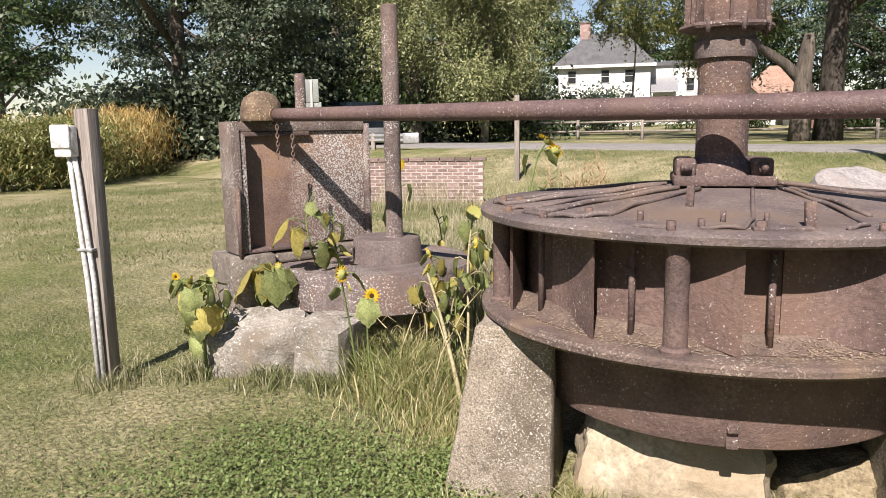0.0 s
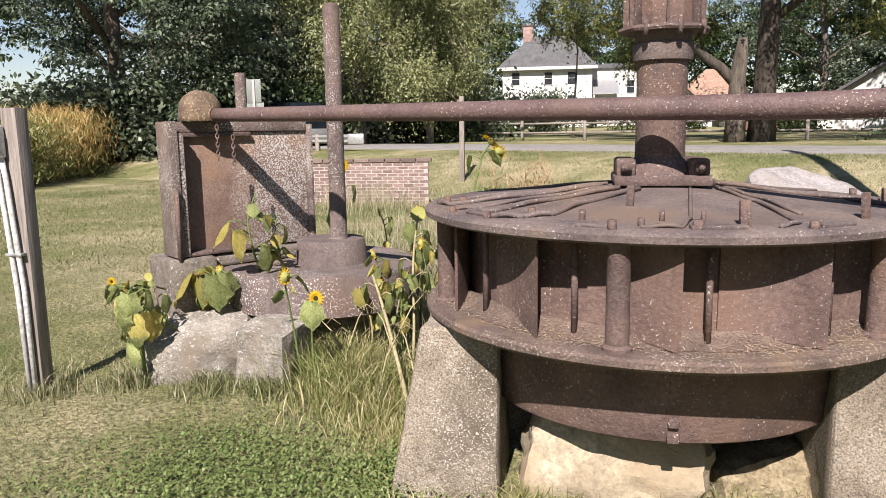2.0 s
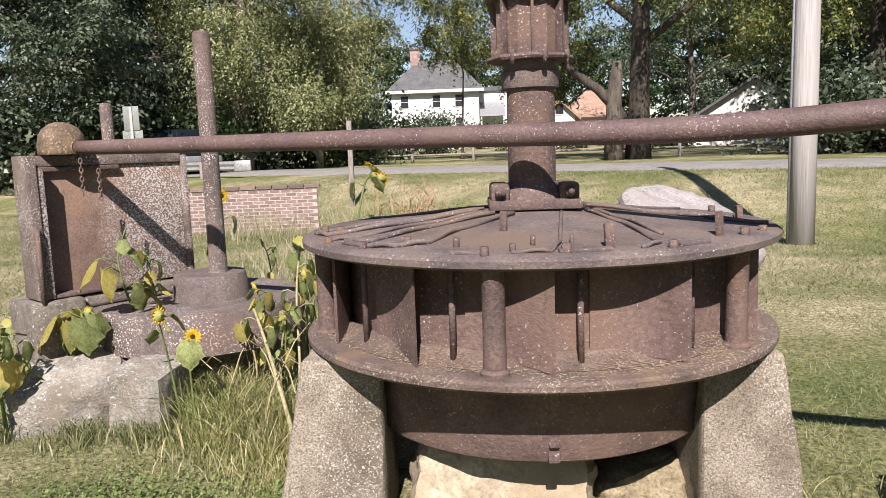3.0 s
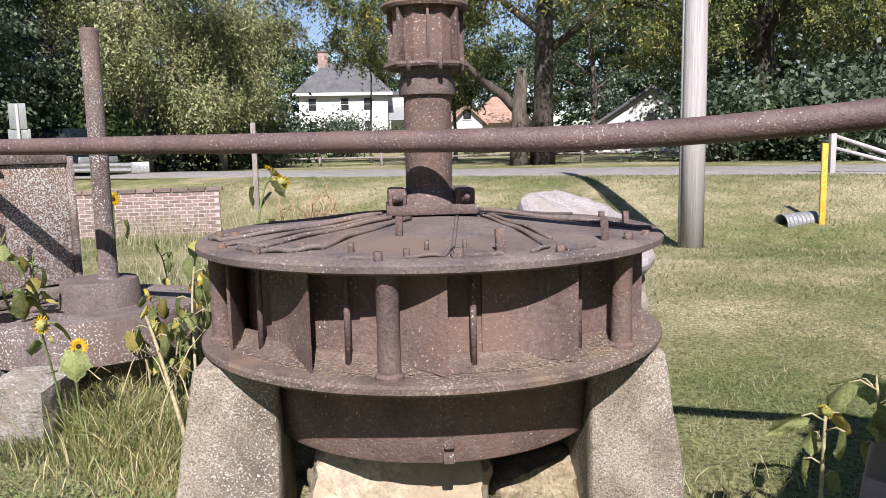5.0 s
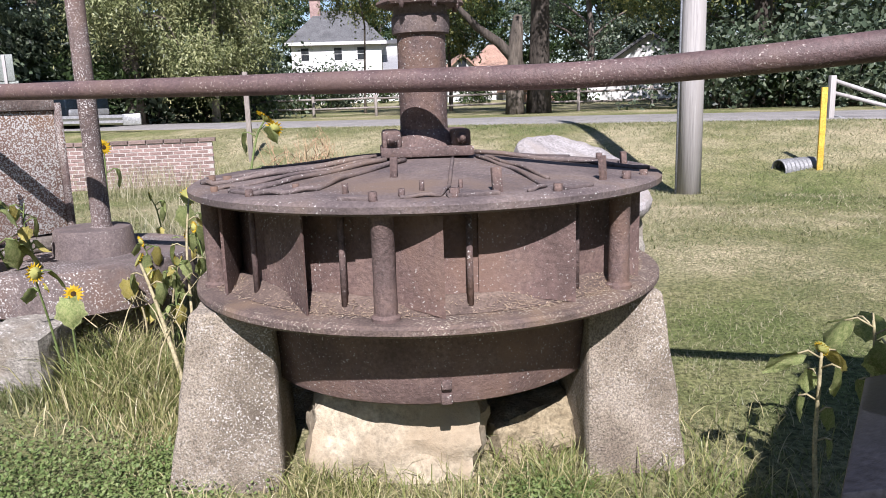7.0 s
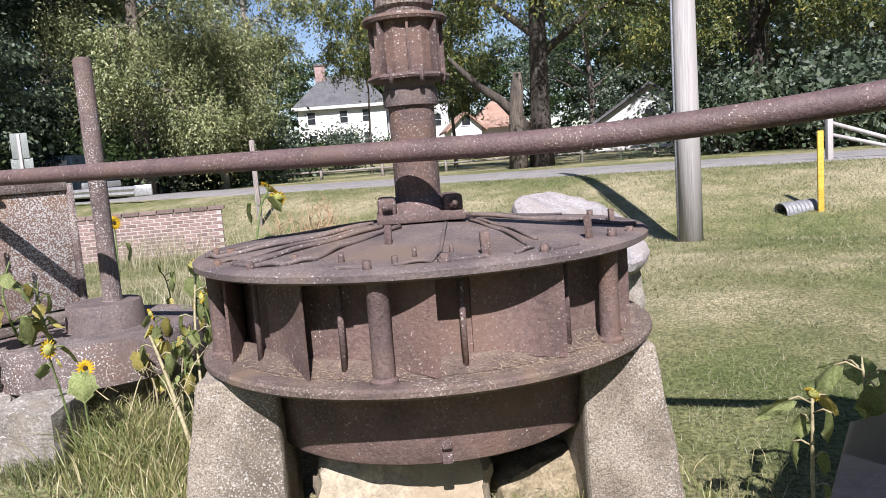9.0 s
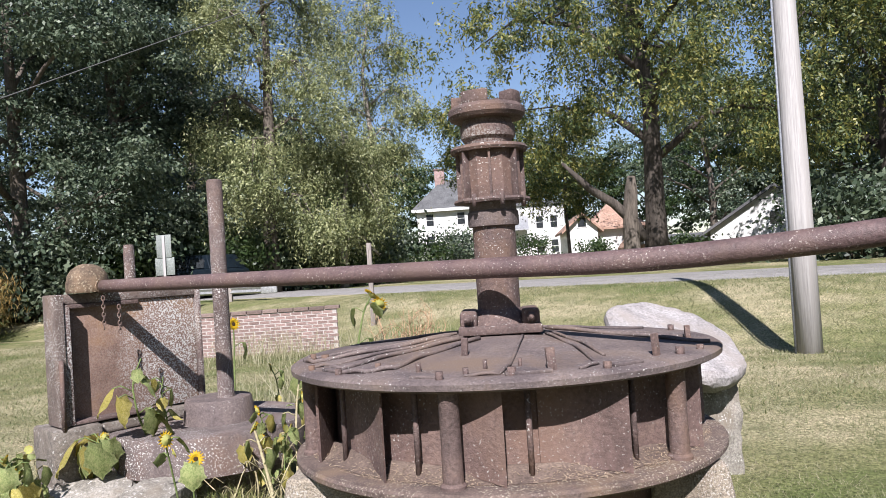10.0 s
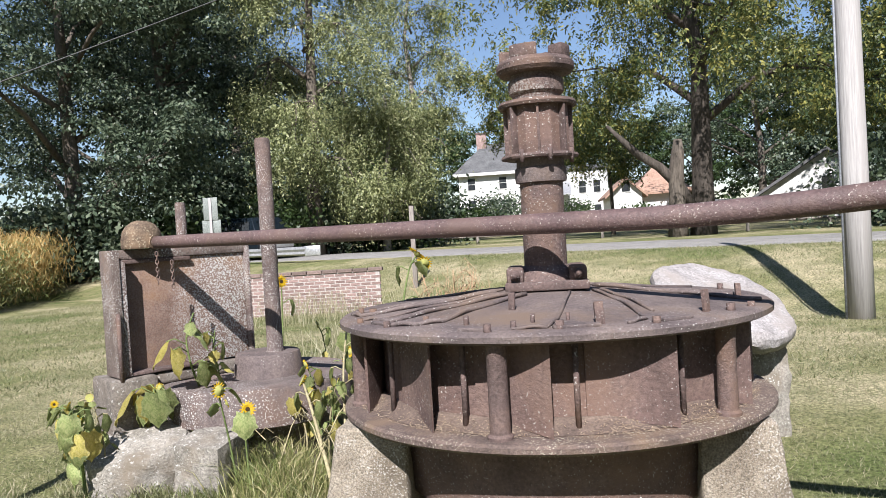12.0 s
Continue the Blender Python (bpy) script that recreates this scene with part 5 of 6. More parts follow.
def sunflower(label, base, stem, leaves=(), heads=(), dry=False, r0=0.011):
    """stem: points from the base; leaves: (place along, heading, size, droop kind, yellow); heads: (heading, tilt up, size, open)."""
    T = thing("sunflower", label, "sunflower", (base[0], base[1], base[2] + ground_z(base[0], base[1]) * (base[2] == 0)), "sunflowers")
    bm = bmesh.new()
    pts = [Vector(q) for q in stem]
    fine = []
    for a, b in zip(pts, pts[1:]):
        fine += [a.lerp(b, k / 4) for k in range(4)]
    fine.append(pts[-1])
    for _ in range(2):
        fine = [fine[0]] + [(fine[i - 1] + fine[i] * 2 + fine[i + 1]) / 4 for i in range(1, len(fine) - 1)] + [fine[-1]]
    tube(fine, [r0 * (1 - 0.5 * i / len(fine)) for i in range(len(fine))], 8, bm)
    spots = []
    for u, az, size, d, y in leaves:
        p0 = fine[min(len(fine) - 1, int(u * (len(fine) - 1)))]
        d2 = Vector((math.cos(radians(az)), math.sin(radians(az)), 0))
        p1 = p0 + d2 * size * 0.35 + Vector((0, 0, size * 0.22))
        p2 = p0 + d2 * size * 0.6 + Vector((0, 0, size * 0.16))
        spots.append((p0, p1, p2, az, size, d, y))
    part("stem", bm, DRYSTEM if dry else STEM, T)
    for k, (p0, p1, p2, az, size, d, y) in enumerate(spots):
        part("leaf_stalk", tube([p0, p1, p2], 0.004, 5), DRYSTEM if dry else STEM, T)
        child("leaf", LEAVES[(y, d)], T, pose(p2.x, p2.y, p2.z, 12 * math.sin(k * 2.3), 20 + 25 * d, az) @ Matrix.Scale(size, 4), "yellowed leaf" if y else "")
    top = fine[-1]
    for k, (az, tilt, size, is_open) in enumerate(heads):
        off = Vector((0, 0, 0)) if k == 0 else Vector((0.05 * k, -0.02, -0.07 * k))
        m = Matrix.Translation(top + off) @ Matrix.Rotation(radians(az), 4, "Z") @ Matrix.Rotation(radians(90 - tilt), 4, "Y") @ Matrix.Scale(size, 4)
        h = child("flower_head", BACK_ME, T, m, "" if is_open else "faded pale yellow flower head")
        if is_open:
            child("disc", DISC_ME, h, Matrix.Identity(4))
            child("petals", PETALS, h, Matrix.Identity(4))
        else:
            child("petals", PETALS, h, Matrix.Scale(0.75, 4) @ Matrix.Translation((0, 0, -0.1)), "wilted petals")
    return T


sunflower("tall green sunflower with a bright yellow head", (0.02, 5.42, 0), [(0, 0, 0), (0.02, 0, 0.5), (0.03, 0.02, 0.95), (0.10, 0.08, 1.3), (0.17, 0.10, 1.40)],
          [(0.5, 200, 0.20, 2, 0), (0.62, 20, 0.20, 2, 0), (0.75, 180, 0.16, 2, 0), (0.85, -30, 0.14, 1, 0), (0.4, -60, 0.22, 2, 0)], [(20, 48, 0.085, True), (80, 30, 0.07, True)])
sunflower("tall dry-stemmed sunflower with a faded head", (-0.12, 4.2, 0), [(0, 0, 0), (0.0, 0.1, 0.35), (-0.05, 0.3, 0.7), (-0.04, 0.44, 0.97)],
          [(0.6, 10, 0.15, 2, 0), (0.72, 200, 0.14, 2, 0), (0.85, 20, 0.10, 1, 1)], [(-70, 10, 0.075, False)], True, 0.010)
sunflower("leaning dry sunflower stalk with a faded head", (-0.02, 3.75, 0), [(0, 0, 0), (-0.08, 0.1, 0.25), (-0.22, 0.3, 0.55), (-0.33, 0.48, 0.70)],
          [(0.75, -20, 0.13, 2, 0), (0.9, 190, 0.12, 2, 0), (0.85, 60, 0.12, 2, 1)], [(200, 30, 0.065, False), (250, 0, 0.05, False)], True, 0.013)
sunflower("small sunflower with two yellow heads", (-0.62, 3.98, 0), [(0, 0, 0), (0.0, -0.02, 0.3), (0.03, -0.1, 0.52), (0.09, -0.18, 0.57)],
          [(0.8, -70, 0.17, 2, 0), (0.55, 100, 0.10, 1, 0)], [(-60, 10, 0.050, True)], False, 0.007)
sunflower("small sunflower with nodding yellow heads", (-0.72, 4.05, 0), [(0, 0, 0), (-0.02, -0.05, 0.35), (-0.02, -0.15, 0.62), (0.0, -0.18, 0.66)],
          [(0.85, 20, 0.12, 1, 0), (0.6, 150, 0.10, 1, 0)], [(150, -10, 0.055, True), (30, 20, 0.04, False)], False, 0.007)
sunflower("sunflower with large yellowing leaves beside the boulder", (-1.50, 4.44, 0), [(0, 0, 0), (0.06, -0.06, 0.25), (0.10, -0.12, 0.46), (0.20, -0.16, 0.60)],
          [(0.95, 150, 0.22, 1, 1), (0.98, -40, 0.19, 2, 0), (0.9, -100, 0.17, 2, 1), (0.7, 200, 0.14, 2, 0), (0.85, 40, 0.14, 1, 0)], [(160, -30, 0.05, False)], False, 0.010)
sunflower("wilting leafy sunflower beside the boulder", (-1.60, 3.90, 0), [(0, 0, 0), (0.0, -0.02, 0.25), (0.02, -0.05, 0.48), (-0.02, -0.08, 0.60)],
          [(0.70, -110, 0.18, 2, 0), (0.6, -30, 0.19, 2, 1), (0.85, -70, 0.17, 2, 0), (0.9, 20, 0.15, 2, 0), (0.92, -160, 0.13, 1, 0), (0.97, 80, 0.10, 0, 0), (0.5, -80, 0.16, 2, 0), (0.97, 200, 0.10, 1, 0), (0.75, 10, 0.15, 2, 0), (0.55, 180, 0.13, 2, 1), (0.8, -140, 0.17, 2, 1), (0.65, -60, 0.18, 2, 1), (0.4, -100, 0.15, 2, 0), (0.9, 120, 0.12, 2, 0)], [(200, 20, 0.045, False), (150, 30, 0.03, True)], False, 0.010)
sunflower("sunflower with yellow leaves in front of the sluice gate", (-1.12, 4.45, 0.56), [(0, 0, 0), (0.0, -0.1, 0.15), (-0.02, -0.12, 0.35), (0.04, -0.10, 0.5)],
          [(0.6, -150, 0.20, 1, 1), (0.5, -110, 0.20, 2, 1), (0.7, 0, 0.14, 1, 0), (0.8, 80, 0.12, 1, 0), (0.9, -60, 0.10, 1, 0), (0.3, 10, 0.20, 1, 0), (0.4, -10, 0.18, 2, 0)], [], False, 0.008)
sunflower("wilting sunflower with big yellow-green leaves behind the boulder", (-1.30, 4.50, 0), [(0, 0, 0), (-0.02, -0.05, 0.25), (-0.06, -0.14, 0.45), (-0.04, -0.20, 0.58)],
          [(0.98, -160, 0.25, 1, 1), (0.95, -70, 0.24, 2, 0), (0.85, -120, 0.20, 2, 0), (0.8, 20, 0.15, 2, 0), (0.7, 190, 0.16, 2, 1), (0.9, 60, 0.12, 1, 0)], [(-90, -20, 0.04, False)], False, 0.009)
sunflower("bushy young sunflower shoots against the gate plate", (-1.02, 4.55, 0.56), [(0, 0, 0), (0.0, -0.03, 0.12), (-0.02, -0.04, 0.25), (0.0, -0.04, 0.36)],
          [(0.25 + 0.09 * i, 73 * i, 0.075 + 0.02 * (i % 3), i % 3, int(i % 4 == 0)) for i in range(9)], [], False, 0.006)
sunflower("sunflower behind the rod with yellow heads", (-0.97, 5.62, 0), [(0, 0, 0), (0, 0, 0.6), (0.02, 0, 1.0), (0.03, -0.02, 1.16)],
          [(0.7, 20, 0.15, 2, 0), (0.5, 180, 0.18, 2, 0), (0.35, -30, 0.18, 2, 0)], [(-40, 0, 0.06, True)], False, 0.009)
sunflower("sunflower behind the drum with drooping leaves", (-0.35, 5.2, 0), [(0, 0, 0), (0, 0, 0.4), (0.03, 0, 0.75), (0.06, -0.02, 0.85)],
          [(0.7, 20, 0.18, 2, 0), (0.5, 180, 0.18, 2, 0), (0.85, -90, 0.16, 2, 0), (0.6, -30, 0.2, 2, 0)], [(200, 0, 0.05, False)], False, 0.009)
for k, (bx, by, hh, yl) in enumerate(((-0.28, 4.45, 0.62, 0), (-0.10, 4.62, 0.80, 0), (-0.42, 4.40, 0.55, 1), (0.02, 5.0, 0.95, 0), (-0.22, 4.85, 0.7, 0), (-0.62, 5.75, 0.8, 0))):
    sunflower("half-withered sunflower with drooping leaves", (bx, by, 0), [(0, 0, 0), (0.02 * math.sin(k), 0.02, hh * 0.5), (0.06 * math.cos(k * 2.0), 0.0, hh * 0.9), (0.10 * math.cos(k * 2.0), -0.03, hh)],
              [(0.45 + 0.12 * i, 67 * i + 40 * k, 0.08 + 0.025 * ((i + k) % 3), 2, int((i + k + yl) % 3 == 0)) for i in range(4)], [(40 * k, -10, 0.035 + 0.008 * (k % 3), k % 3 == 1)], k % 2 == 0, 0.007)
for k, (bx, by, hh) in enumerate(((-1.72, 3.98, 0.50), (-1.55, 4.02, 0.62), (-1.78, 4.15, 0.56), (-0.20, 4.32, 0.66), (0.0, 4.40, 0.60), (-0.34, 4.55, 0.72), (0.04, 4.75, 0.78))):
    sunflower("ragged sunflower with small pale green leaves", (bx, by, 0), [(0, 0, 0), (0.03 * math.sin(k * 2.0), -0.02, hh * 0.5), (0.07 * math.cos(k * 1.7), -0.05, hh * 0.9), (0.11 * math.cos(k * 1.7), -0.08, hh)],
              [(0.35 + 0.07 * i, 77 * i + 50 * k, 0.06 + 0.03 * ((i + k) % 3), (i + k) % 3, int((i + 2 * k) % 4 == 0)) for i in range(9)], [(250 + 30 * k, 10, 0.03 + 0.008 * (k % 2), k % 3 == 2)], k % 3 == 1, 0.006)
for k, (x0, x1, y0, y1, zz) in enumerate(((-0.25, 0.02, 3.85, 4.0, 0.62), (-0.05, -0.30, 3.8, 4.05, 0.55), (0.05, -0.12, 3.7, 3.9, 0.50), (-0.50, -0.38, 4.05, 4.2, 0.45), (-0.38, -0.62, 4.0, 4.1, 0.40))):
    W = thing("dry_stalk", "bent dry straw-coloured weed stalk", "weed", (x0, y0, ground_z(x0, y0)), "dry stalks")
    bend = [(0, 0, -0.02), ((x1 - x0) * 0.25, (y1 - y0) * 0.3, zz * 0.45), ((x1 - x0) * 0.7, (y1 - y0) * 0.8, zz * 0.85), (x1 - x0, y1 - y0, zz), (x1 - x0 + 0.06 * math.sin(k * 3), y1 - y0 - 0.04, zz - 0.04)]
    part("stem", tube(bend, [0.006, 0.005, 0.004, 0.003, 0.002], 6), DRYSTEM, W)
    for q in range(3):
        a, b = Vector(bend[1 + q % 3]), Vector(bend[2 + q % 3])
        o = a.lerp(b, 0.5)
        part("side_stem", tube([o, o + Vector((0.05 * math.cos(k + 2 * q), -0.03, 0.05)), o + Vector((0.11 * math.cos(k + 2 * q), -0.05, 0.02))], [0.003, 0.0025, 0.0015], 5), DRYSTEM, W)

sunflower("pale-stemmed sunflower with drooping leaves", (2.50, 2.62, 0), [(0, 0, 0), (-0.01, 0.02, 0.25), (0.0, 0.03, 0.45), (0.0, 0.03, 0.60)],
          [(0.95, 180, 0.15, 0, 0), (0.92, 20, 0.12, 1, 1), (0.85, -60, 0.12, 2, 0), (0.6, 160, 0.11, 2, 0), (0.5, 10, 0.10, 2, 0), (0.4, -30, 0.09, 2, 0), (0.75, 100, 0.10, 2, 0)], [(20, 20, 0.045, False)], True, 0.010)
sunflower("pale-stemmed sunflower with large dark leaves", (2.74, 2.72, 0), [(0, 0, 0), (0.01, 0.0, 0.3), (0.03, 0.02, 0.55), (0.02, 0.03, 0.66)],
          [(0.98, 170, 0.18, 1, 0), (0.95, 60, 0.17, 1, 0), (0.9, -20, 0.15, 2, 0), (0.8, -100, 0.14, 2, 0), (0.98, 110, 0.14, 0, 0), (0.6, 20, 0.11, 2, 0), (0.5, 190, 0.10, 2, 0), (0.7, 240, 0.10, 2, 0)], [], True, 0.010)


def dry_bush():
    T = thing("dry_bush", "leafless orange-brown dry bush", "bush", (0.36, 6.15, ground_z(0.36, 6.15)))
    bm = bmesh.new()
    r = random.Random(4)
    tips = []
    for k in range(74):
        a, sp = r.uniform(0, 6.28), r.uniform(0.05, 0.36)
        p1 = Vector((sp * 0.4 * math.cos(a), sp * 0.4 * math.sin(a), 0.55))
        p2 = Vector((sp * math.cos(a), sp * math.sin(a), r.uniform(0.8, 1.30)))
        tube([(0, 0, 0), p1, p2], [0.006, 0.0042, 0.002], 4, bm)
        for q in range(6):
            s0 = p1.lerp(p2, r.uniform(0.1, 1.0))
            s1 = s0 + Vector((r.uniform(-.10, .10), r.uniform(-.10, .10), r.uniform(0.03, 0.13)))
            tube([s0, s1], [0.0034, 0.0014], 4, bm)
            tips.append(s1)
    part("twig", bm, mat("dry_twig", [(0.40, 0.26, 0.15), (0.52, 0.36, 0.22)], 10, 0.9, 0, 0.2, 50), T)
    P = np.repeat(np.array([tuple(q) for q in tips]), 2, 0)
    n = len(P)
    P = P + rng.normal(0, 0.012, (n, 3))
    d, e = rng.normal(0, 0.007, (n, 3)), rng.normal(0, 0.004, (n, 3))
    V = np.stack([P, P + d + e, P + 2 * d, P + d - e], 1).reshape(-1, 3)
    ob = leaf_object("seed_head", V, np.arange(n * 4).reshape(-1, 4), leaf_mat("seed_husk", (0.36, 0.22, 0.12), (0.50, 0.34, 0.20), (0.56, 0.42, 0.27), 0.2))
    ob.parent = T
    ob["kind"] = "stuff"


dry_bush()


# ---- chain on the lever ----
def chain():
    T = thing("chain", "short rusty chain hanging from the lever", "chain", (-1.33, 4.40, 1.46))
    def link(parent, z, turn):
        bm = bmesh.new()
        pts = [(0.009 * math.cos(a), 0, 0.017 * math.sin(a)) for a in [2 * math.pi * i / 14 for i in range(15)]]
        tube(pts, 0.0038, 6, bm, caps=False)
        bmesh.ops.transform(bm, matrix=pose(0, 0, z, 0, 0, turn), verts=bm.verts[:])
        part("link", bm, RUST, parent)
    for i in range(8):
        link(T, -0.015 - 0.0255 * i, 90 * (i % 2) + 30)
    T2 = thing("chain", "short rusty chain hanging from the lever", "chain", (-1.24, 4.42, 1.40))
    for i in range(7):
        link(T2, -0.015 - 0.0255 * i, 90 * (i % 2) + 30)


chain()


# ---- dark panel close by ----
pn = thing("sign_panel", "dark slanted sign panel on steel posts", "sign", (1.88, 1.58, 0))
bmp = prism([(0.0, 0.0), (1.30, -1.0), (1.76, -0.40), (0.46, 0.60)], 0, 0.04, 0.006)
for v in bmp.verts:
    v.co.z += 0.53 + 0.42 * max(0.0, v.co.x * 0.79 - v.co.y * 0.61)
part("panel", bmp, SIGNBACK, pn)
# unseen shadow caster, its gable outline cut to give the lawn's slanting shadow edge
gable = prism([(0.28, 0.80), (2.77, 0.80), (2.77, 1.15), (1.50, 2.72), (0.28, 1.20)], 0, 0.04, 0.006)
bmesh.ops.transform(gable, matrix=Matrix.Translation((0, -0.26, 0)) @ Matrix.Rotation(radians(90), 4, "X"), verts=gable.verts[:])
part("board", gable, SIGNBACK, pn, "upright dark gable-topped board, unseen, added to shade the lawn")
for px, top in ((0.50, 0.735), (1.60, 1.10), (1.20, 2.30), (2.60, 1.30)):
    part("post", box_bm(px - 0.04, px + 0.04, -0.258, -0.18, -0.3, top, 0.004), SIGNBACK, pn)


# ---- roadside ----
def split_fence():
    T = thing("fence", "weathered split-rail fence along the far verge", "fence", (0, 0, 0))
    a, b = Vector((-14.0, 41.0, 0)), Vector((22.0, 29.7, 0))
    n = 12
    pts = [a.lerp(b, k / n) for k in range(n + 1)]
    for q in pts:
        g = ground_z(q.x, q.y)
        part("post", tube([(q.x, q.y, g - 0.3), (q.x, q.y, g + 1.0)], 0.075, 8), GREYWOOD, T)
    for p0, p1 in zip(pts, pts[1:]):
        for z in (0.38, 0.82):
            g0, g1 = ground_z(p0.x, p0.y), ground_z(p1.x, p1.y)
            part("rail", tube([(p0.x, p0.y, g0 + z), (p1.x, p1.y, g1 + z + 0.03)], 0.05, 6), GREYWOOD, T)


split_fence()


def guardrail():
    T = thing("guardrail", "galvanized guardrail with pale posts along the road", "guardrail", (0, 0, 0))
    a, b = Vector((-30, 38.0, 0)), Vector((-6.6, 24.0, 0))
    d = (b - a).normalized()
    nrm = Vector((d.y, -d.x, 0))
    zt = 1.12
    bm = bmesh.new()
    prof = [(0.0, -0.15), (0.06, -0.10), (0.0, -0.02), (0.06, 0.06), (0.0, 0.15), (-0.012, 0.15), (0.048, 0.06), (-0.012, -0.02), (0.048, -0.10), (-0.012, -0.15)]
    rows = [[bm.verts.new(q + nrm * u + Vector((0, 0, zt + v))) for u, v in prof] for q in (a, b)]
    for k in range(len(prof)):
        j = (k + 1) % len(prof)
        bm.faces.new((rows[0][k], rows[0][j], rows[1][j], rows[1][k]))
    part("rail", bm, METAL, T, smooth=False)
    part("end_wing", box_bm(b.x - 0.1, b.x + 0.45, b.y - 0.06, b.y + 0.04, zt - 0.17, zt + 0.17, 0.03), METAL, T)
    L = (b - a).length
    for k in range(8):
        q = a + d * (L * (k + 0.5) / 8)
        part("post", box_bm(q.x - 0.07, q.x + 0.07, q.y - 0.07, q.y + 0.07, 0.3, zt + 0.16, 0.01), GREYWOOD, T)


guardrail()

wp = thing("marker_post", "slim weathered grey wooden post in the verge", "post", (-1.91, 17.6, ground_z(-1.91, 17.6)))
part("post", box_bm(-0.055, 0.055, -0.055, 0.055, -0.2, 2.155 - ground_z(-1.91, 17.6), 0.01), GREYWOOD, wp)

SIGNGREY = mat("grey_green_metal", [(0.26, 0.29, 0.27), (0.33, 0.36, 0.34)], 4, 0.6, 0.2, 0.1, 30)
rs = thing("road_sign", "back of a pale road sign on a steel channel post", "road sign", (-9.28, 22.6, ground_z(-9.28, 22.6)))
gz0 = ground_z(-9.28, 22.6)
part("panel", box_bm(-0.24, 0.24, 0, 0.02, 2.30 - gz0, 3.02 - gz0, 0.004), SIGNGREY, rs)
part("panel", box_bm(-0.31, 0.31, 0.022, 0.042, 1.75 - gz0, 2.30 - gz0, 0.004), SIGNGREY, rs)
part("post", box_bm(-0.03, 0.05, -0.05, -0.004, -0.3, 3.0 - gz0, 0.004), POLEWOOD, rs)


def rail_gate():
    T = thing("rail_barrier", "white-topped timber post with sloping rails", "barrier", (10.55, 15.5, ground_z(10.55, 15.5)))
    g = ground_z(10.55, 15.5)
    part("post", box_bm(-0.06, 0.06, -0.06, 0.06, -0.2, 1.66 - g, 0.01), POLEWOOD, T)
    part("rail", tube([(0.05, 0, 1.55 - g), (1.5, -0.5, 0.98 - g)], 0.045, 8), POLEWOOD, T)
    part("rail", tube([(0.05, 0, 1.30 - g), (1.5, -0.5, 0.85 - g)], 0.04, 8), POLEWOOD, T)
    part("chain", tube([(0.0, 0, 0.85 - g), (0.8, -0.25, 0.62 - g), (1.8, -0.6, 0.55 - g)], 0.015, 6), METAL, T)


rail_gate()

shed = thing("shed", "red wooden shed behind the trees", "shed", (33.0, 43.0, ground_z(33, 43)))
REDPAINT = mat("red_paint", [(0.30, 0.06, 0.04), (0.36, 0.08, 0.05)], 3, 0.8, 0, 0.2, 20)
part("wall", box_bm(-2.6, 3.5, 0, 4, -0.3, 2.4, 0), REDPAINT, shed, smooth=False)
part("roof", roof_bm(-2.6, 3.5, 0, 4, 2.4, 1.2, 0.2, 0.3), SHINGLE_GREY, shed, smooth=False)

for p0, p1 in (((-7.67, 10.63, 4.12), (-3.37, 15.24, 7.29)), ((-9.2, 12.4, 6.6), (-7.6, 14.6, 8.6)), ((3.1, 30.0, 8.3), (4.6, 30.0, 9.4))):
    a, b = Vector(p0), Vector(p1)
    a, b = a - (b - a) * 1.2, b + (b - a) * 1.2
    W = thing("overhead_cable", "thin grey overhead cable slung between poles", "cable", tuple(a))
    part("cable", tube([(0, 0, 0), tuple((b - a) * 0.5 + Vector((0, 0, -0.03))), tuple(b - a)], 0.010, 6), mat("dark_cable", [(0.10, 0.10, 0.10), (0.14, 0.14, 0.14)], 4, 0.7, 0, 0.1, 40), W)


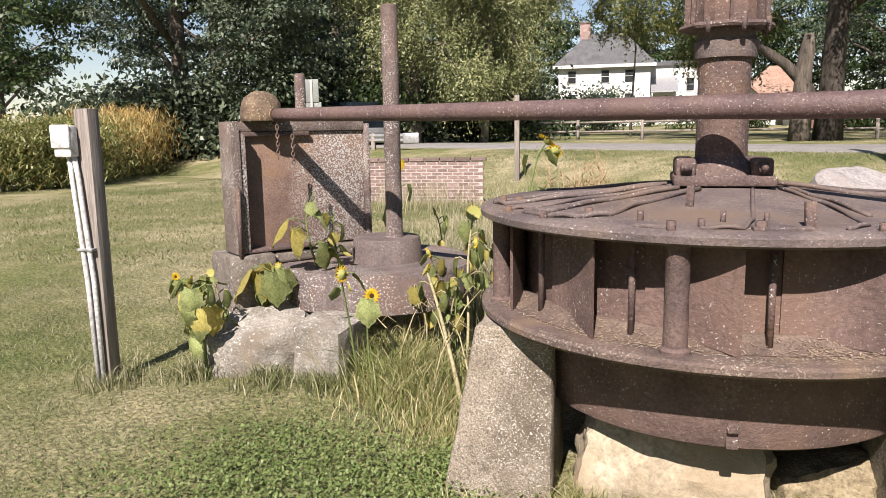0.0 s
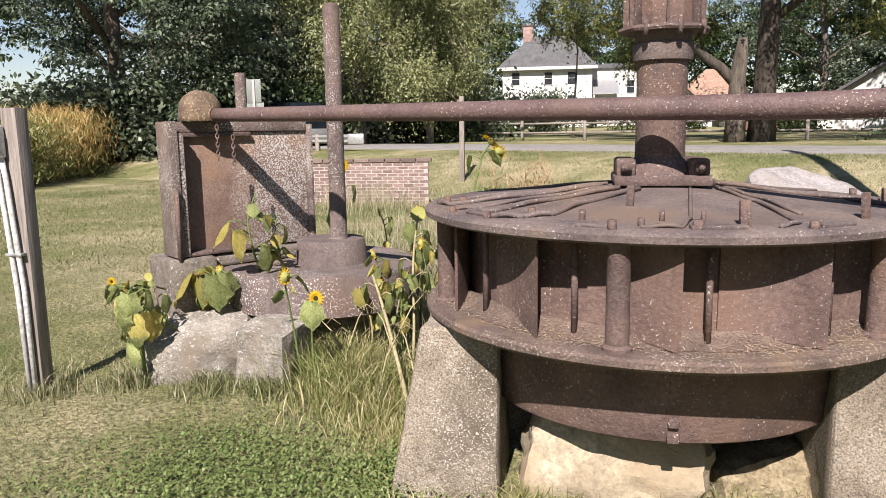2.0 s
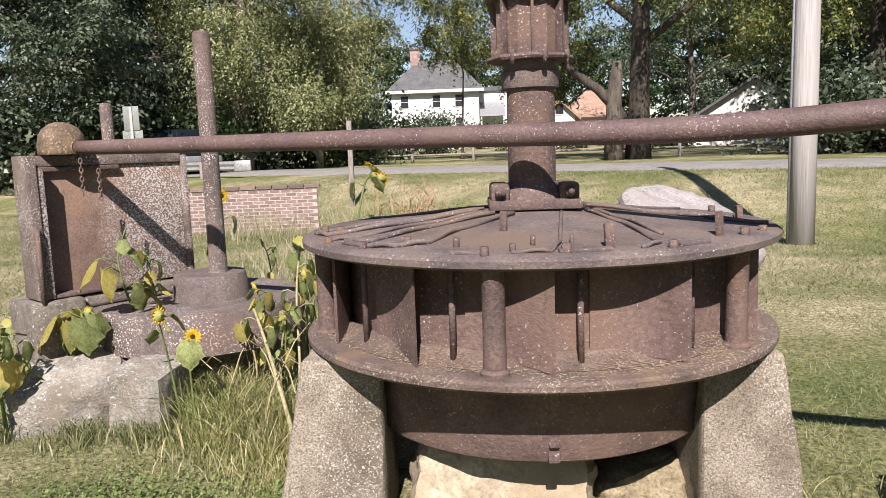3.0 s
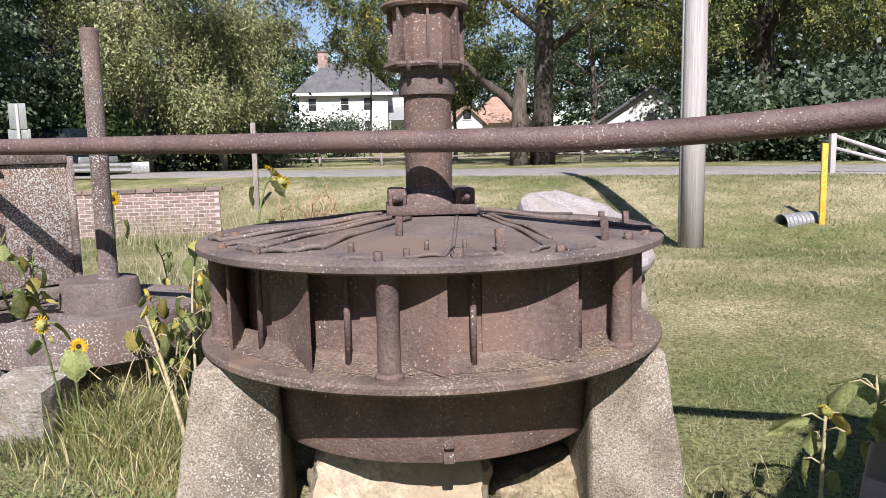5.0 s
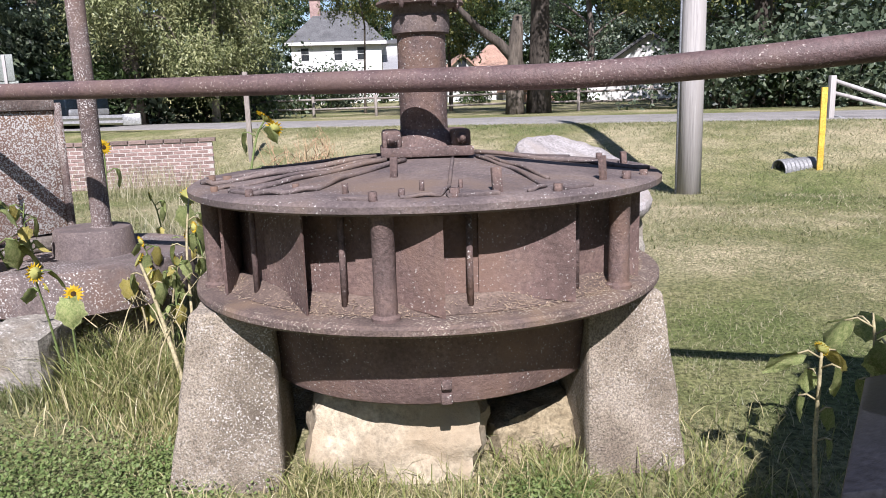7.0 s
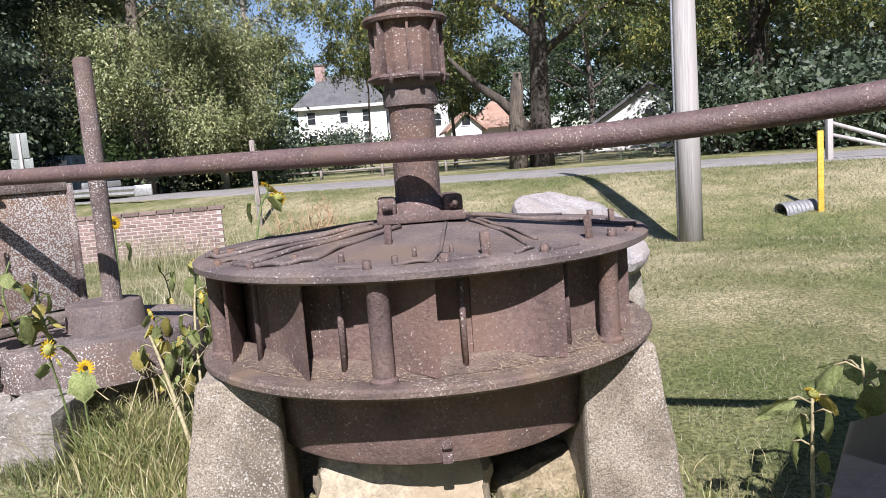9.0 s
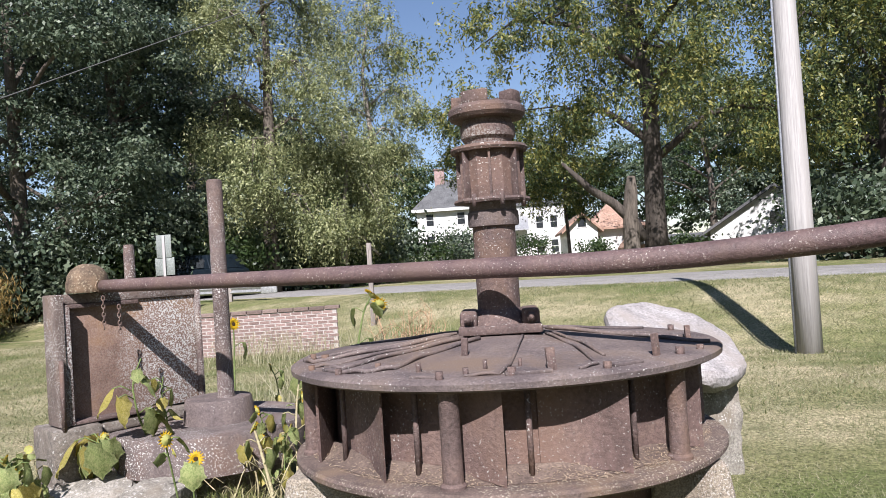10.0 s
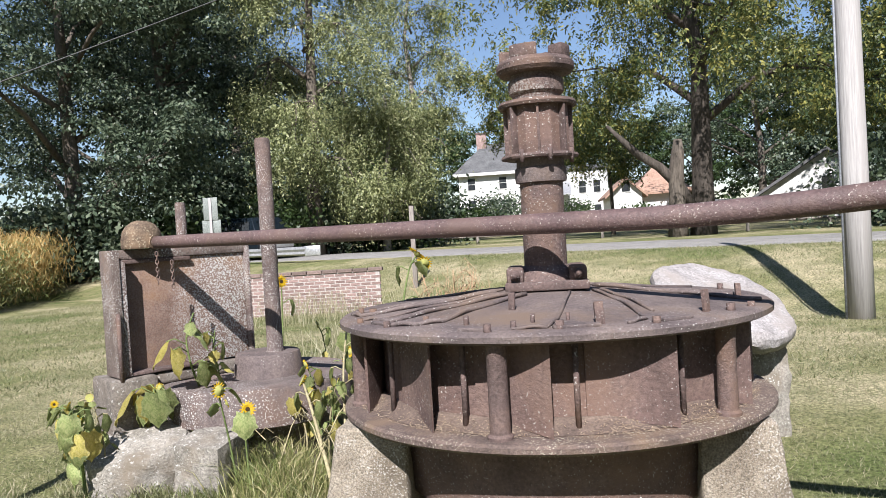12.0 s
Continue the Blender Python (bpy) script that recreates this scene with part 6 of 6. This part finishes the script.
# ---- passing car ----
def suv(x, y, z, rz):
    T = thing("car", "dark blue sport utility car on the road", "car", (x, y, z), rz=rz)
    PAINT = mat("dark_blue_paint", [(0.012, 0.02, 0.03), (0.016, 0.026, 0.038)], 2, 0.25, 0.3, 0.0, 20, spec=0.6)
    low = [(-2.5, 0.42), (-2.55, 0.75), (-2.5, 1.02), (-1.35, 1.12), (2.3, 1.15), (2.48, 1.05), (2.5, 0.55), (2.42, 0.40)]
    top = [(-1.45, 1.10), (-0.65, 1.66), (0.2, 1.76), (1.9, 1.72), (2.32, 1.14)]
    def side(poly, hw, hw_top):
        bm = bmesh.new()
        zs = [q[1] for q in poly]
        z0, z1 = min(zs), max(zs)
        def wdt(zz):
            return hw + (hw_top - hw) * (zz - z0) / (z1 - z0)
        A = [bm.verts.new((px, -wdt(pz), pz)) for px, pz in poly]
        B = [bm.verts.new((px, wdt(pz), pz)) for px, pz in poly]
        bm.faces.new(A)
        bm.faces.new(B[::-1])
        for i in range(len(A)):
            j = (i + 1) % len(A)
            bm.faces.new((A[i], B[i], B[j], A[j]))
        bmesh.ops.recalc_face_normals(bm, faces=bm.faces[:])
        bmesh.ops.bevel(bm, geom=bm.edges[:], offset=0.05, segments=3, affect="EDGES", profile=0.5)
        return bm
    body = part("body", side(low, 0.96, 0.93), PAINT, T)
    part("cabin", side(top, 0.92, 0.72), PAINT, T)
    for ys in (-1, 1):
        for x0, x1 in ((-1.05, -0.25), (-0.15, 0.85), (0.95, 1.95)):
            bm = prism([(x0 + (0.25 if x0 < -1 else 0.0), 0), (x1, 0), (x1 - (0.1 if x1 > 1.5 else 0), 0.38), (x0 + (0.62 if x0 < -1 else 0.03), 0.38)], 0, 0.012, 0.0)
            bmesh.ops.transform(bm, matrix=Matrix.Translation((0, ys * 0.915, 1.20)) @ Matrix.Rotation(radians(90 + (-17 if ys < 0 else 17)), 4, "X"), verts=bm.verts[:])
            part("side_window", bm, GLASS_DARK, T, smooth=False)
        for wx in (-1.55, 1.45):
            bm = lathe([(0.20, -0.12), (0.34, -0.12), (0.375, -0.08), (0.375, 0.08), (0.34, 0.12), (0.20, 0.12)], 28, closed=True)
            bmesh.ops.transform(bm, matrix=Matrix.Translation((wx, ys * 0.86, 0.375)) @ Matrix.Rotation(radians(90), 4, "X"), verts=bm.verts[:])
            w = part("wheel", bm, BLACK, T)
            rim = lathe([(0.0, 0.06), (0.07, 0.07), (0.10, 0.03), (0.21, 0.05), (0.215, -0.05), (0.0, -0.05)], 20)
            bmesh.ops.transform(rim, matrix=Matrix.Translation((wx, ys * 0.90, 0.375)) @ Matrix.Rotation(radians(90 if ys < 0 else -90), 4, "X"), verts=rim.verts[:])
            part("rim", rim, METAL, w)
    part("side_stripe", box_bm(-0.9, 1.0, -0.975, -0.955, 0.78, 0.84, 0.0), WHITE, body, "row of white lettering bars")
    part("bumper", box_bm(-2.62, -2.45, -0.85, 0.85, 0.45, 0.68, 0.05), BLACK, T)
    part("bumper", box_bm(2.42, 2.58, -0.85, 0.85, 0.45, 0.68, 0.05), METAL, T)


suv(-11.6, 30.2, 0.80, -30.5)
